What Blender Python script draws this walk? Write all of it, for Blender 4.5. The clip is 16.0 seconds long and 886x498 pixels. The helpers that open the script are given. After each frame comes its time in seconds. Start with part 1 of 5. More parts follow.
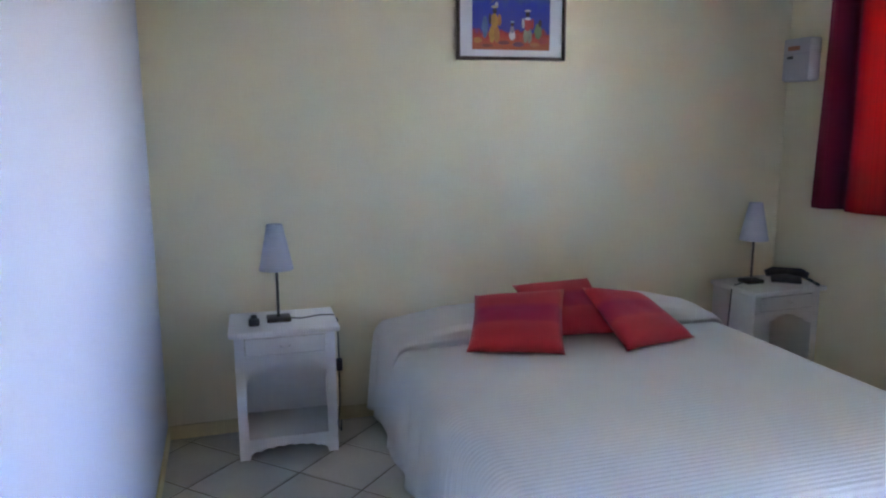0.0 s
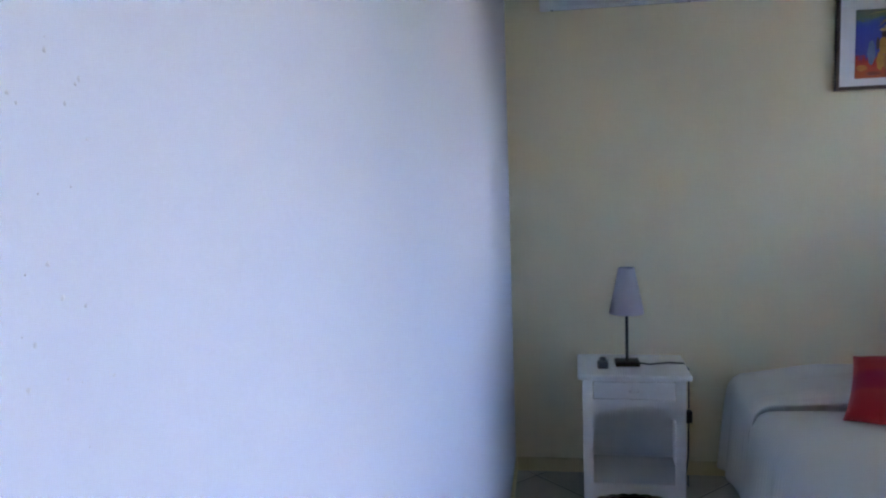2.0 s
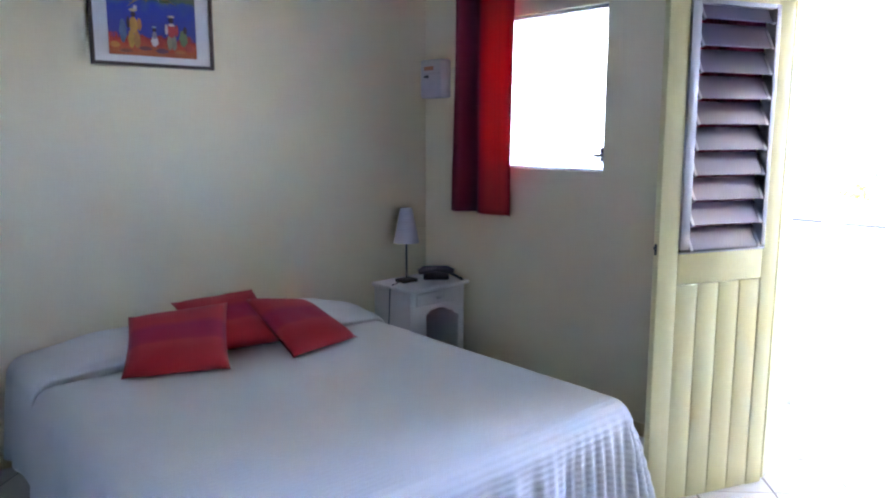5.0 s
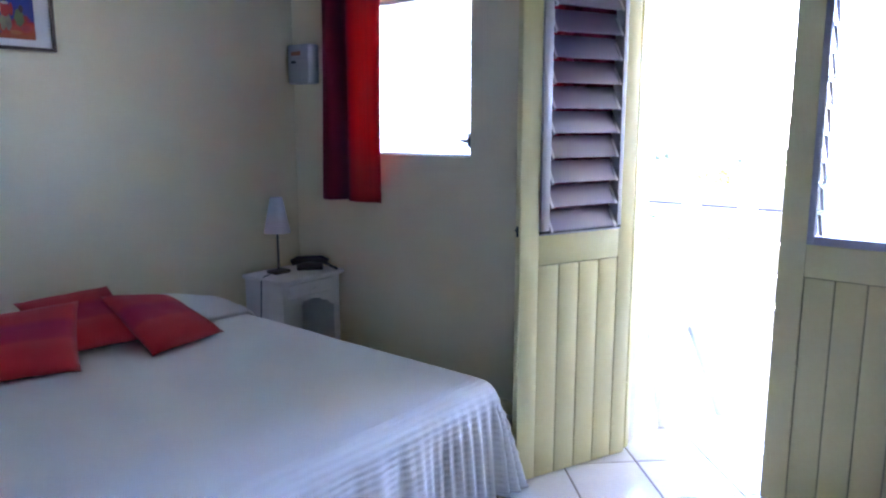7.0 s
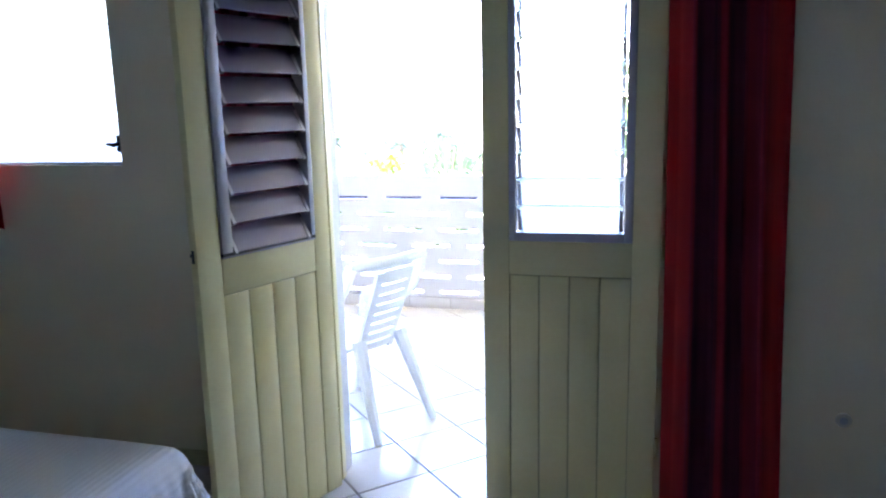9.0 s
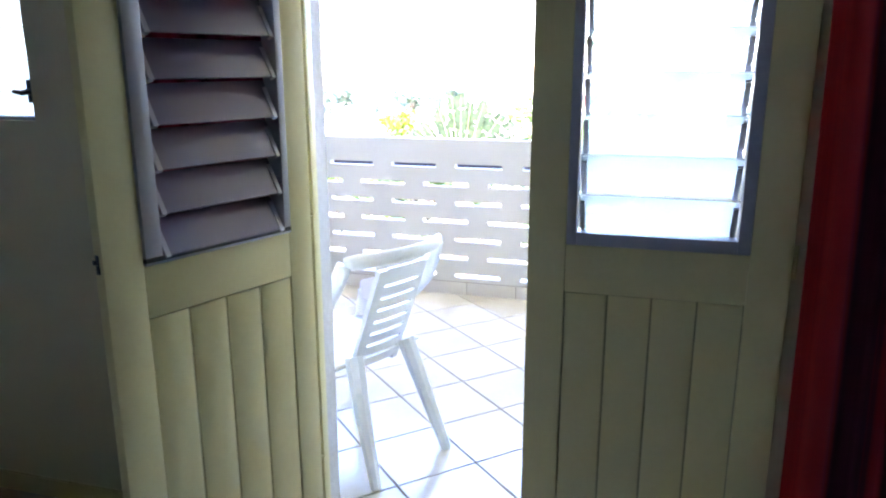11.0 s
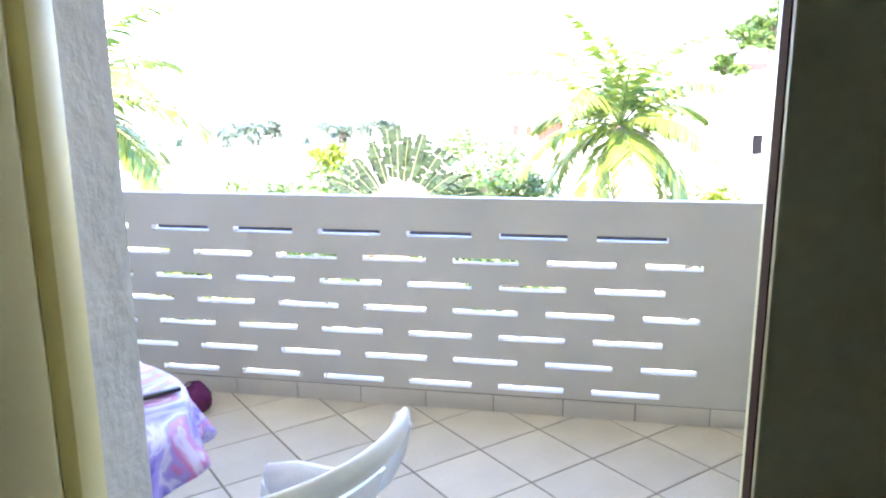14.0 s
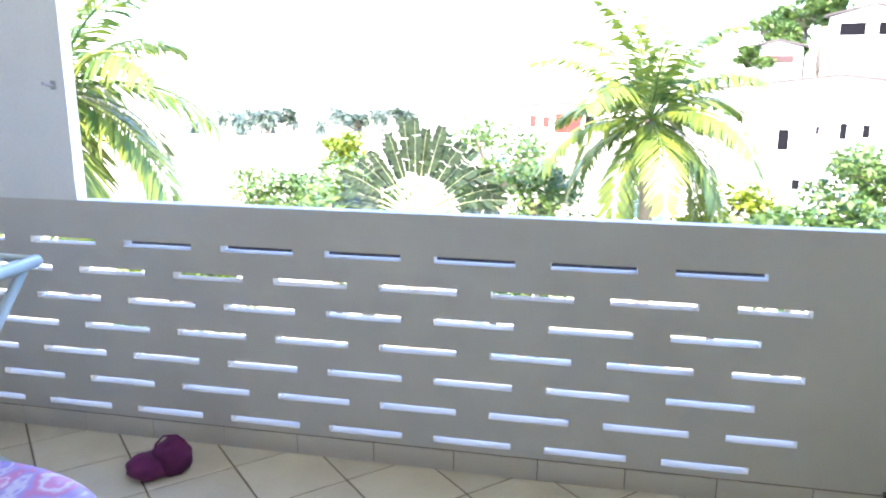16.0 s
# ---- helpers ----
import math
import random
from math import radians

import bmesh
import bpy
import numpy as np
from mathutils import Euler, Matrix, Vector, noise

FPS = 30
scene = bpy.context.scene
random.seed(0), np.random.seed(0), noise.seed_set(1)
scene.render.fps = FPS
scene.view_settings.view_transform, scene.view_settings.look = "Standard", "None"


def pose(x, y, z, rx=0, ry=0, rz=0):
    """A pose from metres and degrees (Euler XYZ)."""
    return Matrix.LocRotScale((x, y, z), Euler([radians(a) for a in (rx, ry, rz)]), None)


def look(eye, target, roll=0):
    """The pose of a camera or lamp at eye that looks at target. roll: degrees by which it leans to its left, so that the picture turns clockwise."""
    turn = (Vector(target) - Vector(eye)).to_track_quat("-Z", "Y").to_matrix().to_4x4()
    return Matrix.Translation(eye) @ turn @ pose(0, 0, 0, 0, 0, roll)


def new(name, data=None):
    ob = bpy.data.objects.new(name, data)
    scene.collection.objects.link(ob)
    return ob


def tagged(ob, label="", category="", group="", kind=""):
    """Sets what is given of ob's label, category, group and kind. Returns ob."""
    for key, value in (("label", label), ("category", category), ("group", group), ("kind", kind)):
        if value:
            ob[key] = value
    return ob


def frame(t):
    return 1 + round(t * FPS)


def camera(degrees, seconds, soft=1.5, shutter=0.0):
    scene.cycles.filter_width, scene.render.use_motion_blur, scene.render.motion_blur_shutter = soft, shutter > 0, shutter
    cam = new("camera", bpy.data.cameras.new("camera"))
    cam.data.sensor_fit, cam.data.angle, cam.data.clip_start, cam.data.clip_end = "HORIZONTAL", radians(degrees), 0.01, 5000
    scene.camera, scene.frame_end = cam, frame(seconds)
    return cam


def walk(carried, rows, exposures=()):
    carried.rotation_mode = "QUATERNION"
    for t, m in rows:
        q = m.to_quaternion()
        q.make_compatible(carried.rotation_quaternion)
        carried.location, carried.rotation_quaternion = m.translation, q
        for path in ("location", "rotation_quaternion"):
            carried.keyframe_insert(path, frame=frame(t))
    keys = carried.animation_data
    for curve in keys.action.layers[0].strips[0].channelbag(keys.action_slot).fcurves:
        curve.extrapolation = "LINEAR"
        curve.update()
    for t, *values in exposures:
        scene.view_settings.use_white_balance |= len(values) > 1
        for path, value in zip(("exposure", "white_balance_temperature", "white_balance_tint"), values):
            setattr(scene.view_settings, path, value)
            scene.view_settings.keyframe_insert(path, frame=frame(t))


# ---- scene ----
cam = camera(62.3, 16.0, soft=2.2)
METRES, EYE, TILT, LEAN, TURN = 4.0, 1.55, 0.0, 0.0, -16.5
ROWS = [
    (0.0, 0.0, 0.0, 0.0, -0.07, -10.19, 0.37),
    (0.5, 0.0017, -0.0008, -0.0007, 3.08, -7.86, 0.45),
    (1.0, -0.0055, -0.004, -0.0019, 13.87, -7.09, 3.03),
    (1.5, -0.021, -0.0082, -0.0087, 22.79, -6.44, 0.93),
    (2.0, -0.0258, -0.0073, 0.0057, 25.16, -6.59, 2.12),
    (2.5, -0.0345, -0.0087, -0.0046, 18.94, -5.73, 1.13),
    (3.0, -0.0174, -0.0073, -0.0034, 6.45, -7.11, 0.31),
    (3.5, -0.0064, -0.0081, -0.0024, -0.82, -8.16, 0.54),
    (4.0, 0.0083, -0.0105, -0.0033, -10.18, -8.39, 0.77),
    (4.5, 0.0172, -0.0131, -0.0024, -17.91, -8.86, 0.39),
    (4.8, 0.0200, -0.0129, -0.003, -23.2, -9.1, 0.05),
    (5.0, 0.0216, -0.0127, -0.0037, -24.86, -9.18, -0.17),
    (7.5, 0.0648, -0.017, -0.0101, -39.91, -9.84, 0.01),
    (8.0, 0.0817, 0.0054, -0.0093, -48.36, -9.29, 0.38),
    (8.3, 0.0915, 0.0240, -0.006, -52.6, -9.75, 1.2),
    (8.5, 0.0989, 0.0373, -0.0027, -57.71, -9.79, 1.96),
    (11.0, 0.2895, 0.1835, -0.0141, -57.5, -14.14, 0.07),
    (11.5, 0.3409, 0.2186, -0.0112, -50.05, -13.07, 1.11),
    (12.0, 0.378, 0.2367, -0.0139, -52.7, -14.68, 0.49),
    (12.5, 0.4365, 0.2771, -0.0114, -58.32, -12.2, -1.5),
    (13.0, 0.4802, 0.3113, -0.0153, -59.09, -14.66, -0.56),
    (13.5, 0.5292, 0.3483, -0.0136, -54.66, -13.23, 2.34),
    (14.0, 0.5615, 0.3757, -0.0138, -62.88, -11.93, 0.45),
    (14.5, 0.5951, 0.4129, -0.0108, -75.02, -11.0, 0.84),
    (15.0, 0.6321, 0.4370, -0.0144, -69.47, -13.17, -0.49),
    (15.5, 0.6731, 0.4524, -0.0105, -59.94, -13.3, -0.13),
    (16.0, 0.7059, 0.4742, -0.0112, -61.68, -12.73, -0.24),
]
EXPOSURES = [(0.0, 7.1, 7600, 36), (0.5, 7.15, 7800, 36), (1.0, 6.9, 7300, 34), (2.0, 6.62, 7300, 34.5), (2.5, 6.55, 9200, 36), (3.0, 6.75, 9800, 37), (3.5, 6.95, 9500, 36), (4.0, 7.15, 8300, 37), (4.5, 7.15, 7400, 38.5), (5.2, 7.05, 7000, 38),
             (7.5, 6.5, 6600, 40), (8.5, 6.0, 6700, 36), (11.0, 5.4, 7500, 28), (12.5, 5.1, 7700, 27.5), (13.5, 4.8, 7900, 27), (14.5, 4.35, 7700, 24), (16.0, 3.9, 7700, 22)]
walk(cam, [(t, pose(0, 0, EYE, TILT, LEAN, TURN) @ pose(METRES * x, METRES * y, METRES * z, 90 + pitch, roll, yaw)) for t, x, y, z, yaw, pitch, roll in ROWS], EXPOSURES)

# ---- world and light ----
world = bpy.data.worlds.new("world")
world.use_nodes = True
scene.world = world
_sky = world.node_tree.nodes.new("ShaderNodeTexSky")
_sky.sky_type = "NISHITA"
_sky.sun_disc = False
_sky.sun_elevation = radians(52)
_sky.sun_rotation = radians(250)
_sky.air_density, _sky.dust_density, _sky.ozone_density = 1.0, 0.1, 6.0
_bg = world.node_tree.nodes["Background"]
_bg.inputs["Strength"].default_value = 0.15
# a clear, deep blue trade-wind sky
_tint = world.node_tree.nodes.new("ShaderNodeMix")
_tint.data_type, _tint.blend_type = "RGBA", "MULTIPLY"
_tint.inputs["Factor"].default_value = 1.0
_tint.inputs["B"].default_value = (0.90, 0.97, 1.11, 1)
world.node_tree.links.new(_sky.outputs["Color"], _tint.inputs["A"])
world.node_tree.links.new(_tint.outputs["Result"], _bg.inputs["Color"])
sun = new("sun", bpy.data.lights.new("sun", "SUN"))
sun.data.energy, sun.data.angle, sun.data.color = 2.2, radians(0.5), (1.0, 0.94, 0.86)
# the sun stands behind the house, high in the west
sun.matrix_world = look((-20, -8, 30), (0, 0, 0))


# ---- materials ----
def mat(name, color, color2=None, rough=0.6, scale=6.0, fine=60.0, bump=0.15, metal=0.0, amount=0.5, dist=0.004, coat=0.0):
    """A painted or plain surface: two colours mixed by broad noise, fine noise for grain, bump from both."""
    m = bpy.data.materials.new(name)
    m.use_nodes = True
    n, l = m.node_tree.nodes, m.node_tree.links
    b = n["Principled BSDF"]
    tc = n.new("ShaderNodeTexCoord")
    broad = n.new("ShaderNodeTexNoise")
    broad.inputs["Scale"].default_value, broad.inputs["Detail"].default_value = scale, 5
    grain = n.new("ShaderNodeTexNoise")
    grain.inputs["Scale"].default_value, grain.inputs["Detail"].default_value = fine, 3
    for t in (broad, grain):
        l.new(tc.outputs["Object"], t.inputs["Vector"])
    add = n.new("ShaderNodeMath")
    add.operation = "MULTIPLY_ADD"
    l.new(grain.outputs["Fac"], add.inputs[0])
    add.inputs[1].default_value = 0.35
    l.new(broad.outputs["Fac"], add.inputs[2])
    ramp = n.new("ShaderNodeMapRange")
    ramp.inputs["From Min"].default_value, ramp.inputs["From Max"].default_value = 0.45, 0.95
    ramp.inputs["To Max"].default_value = amount * 2
    l.new(add.outputs[0], ramp.inputs["Value"])
    mix = n.new("ShaderNodeMix")
    mix.data_type = "RGBA"
    c2 = color2 or tuple(c * 0.86 for c in color)
    mix.inputs["A"].default_value, mix.inputs["B"].default_value = (*color, 1), (*c2, 1)
    l.new(ramp.outputs["Result"], mix.inputs["Factor"])
    l.new(mix.outputs["Result"], b.inputs["Base Color"])
    b.inputs["Roughness"].default_value, b.inputs["Metallic"].default_value = rough, metal
    b.inputs["Coat Weight"].default_value = coat
    if bump:
        bp = n.new("ShaderNodeBump")
        bp.inputs["Strength"].default_value, bp.inputs["Distance"].default_value = bump, dist
        l.new(add.outputs[0], bp.inputs["Height"])
        l.new(bp.outputs["Normal"], b.inputs["Normal"])
    return m


M_WALL = mat("cream_wall_paint", (0.84, 0.76, 0.54), (0.79, 0.70, 0.47), 0.75, 1.6, 90, 0.25)
# the cream side wall, with blue doorway light put into its colour
M_WALL_SIDE = mat("skylit_side_wall", (0.455, 0.475, 0.525), (0.44, 0.455, 0.50), 0.6, 1.6, 90, 0.2)
M_CEIL = mat("ceiling_paint", (0.84, 0.83, 0.79), None, 0.8, 2, 80, 0.15)
M_GROUT = mat("grout", (0.13, 0.095, 0.065), (0.20, 0.15, 0.10), 0.9, 4, 80, 0.3)
M_CONC = mat("painted_concrete", (0.60, 0.578, 0.555), (0.54, 0.518, 0.495), 0.8, 2.0, 120, 0.3)
M_WHITE_PLASTER = mat("white_plaster", (0.82, 0.83, 0.85), None, 0.8, 2.0, 70, 0.4)
M_ROUGH_PLASTER = mat("rough_plaster", (0.76, 0.74, 0.69), (0.62, 0.60, 0.55), 0.9, 6, 45, 0.9, dist=0.01)
M_DOOR = mat("cream_door_paint", (0.80, 0.72, 0.38), (0.74, 0.65, 0.31), 0.42, 3, 60, 0.12)
M_GROOVE = mat("darker_ochre_paint", (0.45, 0.38, 0.19), None, 0.8, 5, 60, 0.1)
M_WHITE_PAINT = mat("white_furniture_paint", (0.85, 0.84, 0.81), (0.78, 0.76, 0.72), 0.45, 5, 50, 0.15)
M_ALU = mat("grey_aluminium", (0.40, 0.40, 0.43), (0.33, 0.33, 0.36), 0.4, 6, 80, 0.1, metal=0.6)
M_CUSHION = mat("red_cushion_cloth", (0.55, 0.035, 0.03), (0.45, 0.02, 0.04), 0.85, 4, 260, 0.5)
M_PLASTIC = mat("white_plastic", (0.80, 0.81, 0.83), None, 0.35, 4, 60, 0.05)
M_BLACK = mat("black_plastic", (0.02, 0.018, 0.02), (0.03, 0.03, 0.035), 0.35, 8, 80, 0.05)


# ---- building helpers ----
def bx(bm, x0, x1, y0, y1, z0, z1, mi=0):
    """Adds a box to the bmesh."""
    v = [bm.verts.new((x, y, z)) for z in (z0, z1) for y in (y0, y1) for x in (x0, x1)]
    for q in ((0, 2, 3, 1), (4, 5, 7, 6), (0, 1, 5, 4), (2, 6, 7, 3), (0, 4, 6, 2), (1, 3, 7, 5)):
        f = bm.faces.new([v[i] for i in q])
        f.material_index = mi
    return v


def part(name, bm, material, parent=None, label="", bevel=0.0, smooth=False, m=None, seg=2):
    """Links a bmesh as one mesh object, under a thing or a part."""
    if bevel:
        bmesh.ops.bevel(bm, geom=list(bm.edges), offset=bevel, segments=seg, profile=0.5, affect="EDGES", clamp_overlap=True)
    bmesh.ops.recalc_face_normals(bm, faces=list(bm.faces))
    me = bpy.data.meshes.new(name)
    bm.to_mesh(me)
    bm.free()
    for mm in (material if isinstance(material, (list, tuple)) else [material]):
        me.materials.append(mm)
    if smooth or bevel:
        for p in me.polygons:
            p.use_smooth = True
        if not smooth:
            me.set_sharp_from_angle(angle=radians(40))
    ob = new(name, me)
    if parent:
        ob.parent = parent
    if m is not None:
        ob.matrix_basis = m
    if label:
        tagged(ob, label)
    return ob


def box_part(name, x0, x1, y0, y1, z0, z1, material, parent=None, label="", bevel=0.0, m=None):
    bm = bmesh.new()
    bx(bm, x0, x1, y0, y1, z0, z1)
    return part(name, bm, material, parent, label, bevel, m=m)


def thing(name, label, category, m=None, group="", kind=""):
    """An Empty at a thing's base, to parent its parts."""
    ob = new(name)
    ob.empty_display_size = 0.1
    if m is not None:
        ob.matrix_basis = m
    return tagged(ob, label, category, group, kind)


def lathe(bm, profile, seg=24, cx=0.0, cy=0.0, sx=1.0, sy=1.0):
    """Turns a profile of (radius, z) about an upright axis."""
    rings = []
    for r, z in profile:
        rings.append([bm.verts.new((cx + sx * r * math.cos(2 * math.pi * i / seg), cy + sy * r * math.sin(2 * math.pi * i / seg), z)) for i in range(seg)])
    for a, b in zip(rings, rings[1:]):
        for i in range(seg):
            bm.faces.new((a[i], a[(i + 1) % seg], b[(i + 1) % seg], b[i]))
    for ring in (rings[0], rings[-1]):
        bm.faces.new(ring)
    return rings


def tube(bm, pts, r, seg=8, flat=1.0):
    """A round bar through points; r one radius or a radius per point."""
    pts = [Vector(p) for p in pts]
    rings = []
    up = Vector((0, 0, 1))
    for i, p in enumerate(pts):
        d = (pts[min(i + 1, len(pts) - 1)] - pts[max(i - 1, 0)]).normalized()
        s = d.cross(up)
        if s.length < 1e-3:
            s = d.cross(Vector((1, 0, 0)))
        s.normalize()
        u = s.cross(d)
        rr = r[i] if isinstance(r, (list, tuple)) else r
        rings.append([bm.verts.new(p + rr * (math.cos(2 * math.pi * k / seg) * s + flat * math.sin(2 * math.pi * k / seg) * u)) for k in range(seg)])
    for a, b in zip(rings, rings[1:]):
        for k in range(seg):
            bm.faces.new((a[k], a[(k + 1) % seg], b[(k + 1) % seg], b[k]))
    bm.faces.new(rings[0])
    bm.faces.new(rings[-1])


def outline(bm, pts, y0, y1):
    """A closed outline of (x, z) points, drawn out from y0 to y1."""
    a = [bm.verts.new((x, y0, z)) for x, z in pts]
    b = [bm.verts.new((x, y1, z)) for x, z in pts]
    bm.faces.new(a)
    bm.faces.new(b)
    for i in range(len(pts)):
        j = (i + 1) % len(pts)
        bm.faces.new((a[i], a[j], b[j], b[i]))


def structure(ob, label="", category=""):
    return tagged(ob, label, category, kind="structure")


# ---- the plan ----
XW, XE, XO = -0.335, 3.17, 3.315     # west wall, east wall inside and outside
YN, YS, H = 3.62, -2.7, 2.7         # head wall, back wall, ceiling
D0, D1, DT = 0.055, 1.316, 2.12       # doorway
W0, W1, WB, WT = 2.212, 3.12, 1.325, 2.165   # window
XP, XPO = 5.86, 5.92                # parapet inside and outside
PY0, PY1, PT = -1.14, 3.67, 1.03    # balcony ends, parapet top

# ---- large structure ----
bm = bmesh.new()
for y0, y1, z0, z1 in ((YS - 0.2, D0, 0, H), (D1, W0, 0, H), (W1, PY1 + 0.2, 0, H), (D0, D1, DT, H), (W0, W1, 0, WB), (W0, W1, WT, H)):
    bx(bm, XE, XO, y0, y1, z0, z1)
structure(part("wall_east", bm, M_WALL), "cream painted plaster wall with doorway and window", "wall")
structure(box_part("wall_north", XW - 0.2, XE, YN, YN + 0.2, 0, H, M_WALL), "pale yellow painted plaster wall behind the bed", "wall")
structure(box_part("wall_west", XW - 0.2, XW, YS - 0.2, YN, 0, H, M_WALL_SIDE), "painted plaster side wall with small marks, blue doorway light put into its colour", "wall")
structure(box_part("wall_south", XW, XE, YS - 0.2, YS, 0, H, M_WALL), "plain cream wall closing the room", "wall")
structure(box_part("ceiling", XW - 0.2, XO, YS - 0.2, YN + 0.2, H, H + 0.2, M_CEIL), "plain white ceiling of the bedroom", "ceiling")
structure(box_part("ceiling_balcony", XO, XPO + 0.25, PY0 - 0.15, PY1 + 0.2, H - 0.05, H + 0.15, M_CEIL), "white ceiling over the balcony", "ceiling")
structure(box_part("wall_upper", XW - 0.2, XO, YS - 0.2, YN + 0.2, H + 0.2, 6.2, M_WHITE_PLASTER), "white plastered upper storey of the house", "wall")
floor = structure(box_part("floor", XW - 0.2, XPO, YS - 0.2, PY1 + 0.2, -0.25, -0.003, M_GROUT), "diagonal cream glazed floor tiles with dark grout", "floor")
structure(box_part("wall_balcony_south", XO, XPO, PY0 - 0.15, PY0, 0, H - 0.05, M_CONC), "painted end wall behind the balcony kitchenette", "wall")
structure(box_part("wall_balcony_north", XO, XP, PY1, PY1 + 0.15, 0, H - 0.05, M_WHITE_PLASTER), "white plaster end wall of the balcony", "wall")


def slot_row(owner, y0, y1, z0, z1, slots):
    """One course with slots cut right through: the solid stretches between them."""
    y = y0
    for a, b in sorted(slots):
        if a > y:
            box_part("block", XP, XPO, y, a, z0, z1, M_CONC, owner)
        y = max(y, b)
    if y < y1:
        box_part("block", XP, XPO, y, y1, z0, z1, M_CONC, owner)


PITCH, SLOT, ROWH, SH = 0.4365, 0.307, 0.122, 0.027


def parapet():
    owner = structure(thing("parapet", "grey painted concrete parapet with rows of open slots", "parapet"))
    z = 0.0
    for k in range(7):
        zc = 0.125 + ROWH * k
        box_part("course", XP, XPO, PY0, PY1, z, zc - SH / 2, M_CONC, owner)
        slots = []
        for i in range(9):
            a = 0.417 + PITCH * i - (PITCH / 2 if k % 2 else 0)
            slots.append((max(a, 0.262), a + SLOT))
        slots = [(a, min(b, PY1 - 0.02)) for a, b in slots if a < PY1 - 0.05]
        slot_row(owner, PY0, PY1, zc - SH / 2, zc + SH / 2, slots)
        z = zc + SH / 2
    box_part("course", XP, XPO, -0.01, PY1, z, PT, M_CONC, owner)


def screen():
    """The wall with open slots that stands on the parapet above the kitchenette."""
    owner = structure(thing("wall_screen", "grey painted screen wall with open slots", "wall"))
    ye, top = -0.01, H - 0.05
    z = 0.125 + ROWH * 6 + SH / 2
    k = 0
    while True:
        zc = PT - 0.032 + 0.123 * k
        k += 1
        if zc > top - 0.05:
            break
        slots = []
        for i in range(4):
            b = -0.07 - PITCH * i - (0 if k % 2 else PITCH / 2)
            slots.append((b - SLOT, b))
        if k % 2 == 0:
            slots.append((-0.18, -0.07))
        slots = [(max(a, PY0 + 0.02), b) for a, b in slots if b > PY0 + 0.05]
        box_part("course", XP, XPO, PY0, ye, z, zc - SH / 2, M_CONC, owner)
        slot_row(owner, PY0, ye, zc - SH / 2, zc + SH / 2, slots)
        z = zc + SH / 2
    box_part("course", XP, XPO, PY0, ye, z, top, M_CONC, owner)


parapet()
screen()
# added dark strip that stands for the shade inside the top row of slots
structure(box_part("slot_shade_strip", XPO + 0.06, XPO + 0.10, 0.0, 3.07, 0.795, 0.856, mat("dark_slot_shade", (0.016, 0.013, 0.018), None, 0.6), bevel=0.004), "dark strip added outside the parapet for the shade in its top slots", "rail")
structure(box_part("pillar", XP, XPO, 3.10, PY1, PT, H - 0.05, M_WHITE_PLASTER), "white plastered pillar standing on the parapet", "pillar")

# ---- floor tiles, laid diagonally through room and balcony ----
TILE, GAP, NX, NY = 0.3355, 0.0068, 5.463, 1.194
HALF = TILE / math.sqrt(2)


def clip_poly(pts, x0, x1, y0, y1):
    for ax, lim, sgn in ((0, x0, 1), (0, x1, -1), (1, y0, 1), (1, y1, -1)):
        out = []
        for i, p in enumerate(pts):
            q = pts[(i + 1) % len(pts)]
            dp, dq = sgn * (p[ax] - lim), sgn * (q[ax] - lim)
            if dp >= 0:
                out.append(p)
            if (dp > 0 > dq) or (dp < 0 < dq):
                k = dp / (dp - dq)
                out.append((p[0] + k * (q[0] - p[0]), p[1] + k * (q[1] - p[1])))
        pts = out
        if len(pts) < 3:
            return []
    return pts


def slab(bm, pts, top=0.0, cham=0.0025, depth=0.02):
    """A flat piece with a chamfered upper edge."""
    cx, cy = sum(p[0] for p in pts) / len(pts), sum(p[1] for p in pts) / len(pts)
    size = max(math.hypot(p[0] - cx, p[1] - cy) for p in pts)
    k = 1 - cham * 1.4 / size
    a = [bm.verts.new((x, y, top - depth)) for x, y in pts]
    b = [bm.verts.new((x, y, top - cham)) for x, y in pts]
    c = [bm.verts.new((cx + (x - cx) * k, cy + (y - cy) * k, top)) for x, y in pts]
    n = len(pts)
    for lo, hi in ((a, b), (b, c)):
        for i in range(n):
            bm.faces.new((lo[i], lo[(i + 1) % n], hi[(i + 1) % n], hi[i]))
    bm.faces.new(c)


def tile_material():
    m = mat("cream_floor_tile", (0.68, 0.63, 0.53), (0.59, 0.54, 0.44), 0.16, 3.4, 40, 0.03, amount=0.5)
    n, l = m.node_tree.nodes, m.node_tree.links
    info = n.new("ShaderNodeObjectInfo")
    hsv = n.new("ShaderNodeHueSaturation")
    mr = n.new("ShaderNodeMapRange")
    mr.inputs["To Min"].default_value, mr.inputs["To Max"].default_value = 0.9, 1.06
    l.new(info.outputs["Random"], mr.inputs["Value"])
    l.new(mr.outputs["Result"], hsv.inputs["Value"])
    b = n["Principled BSDF"]
    l.new(b.inputs["Base Color"].links[0].from_socket, hsv.inputs["Color"])
    l.new(hsv.outputs["Color"], b.inputs["Base Color"])
    return m


M_TILE = tile_material()


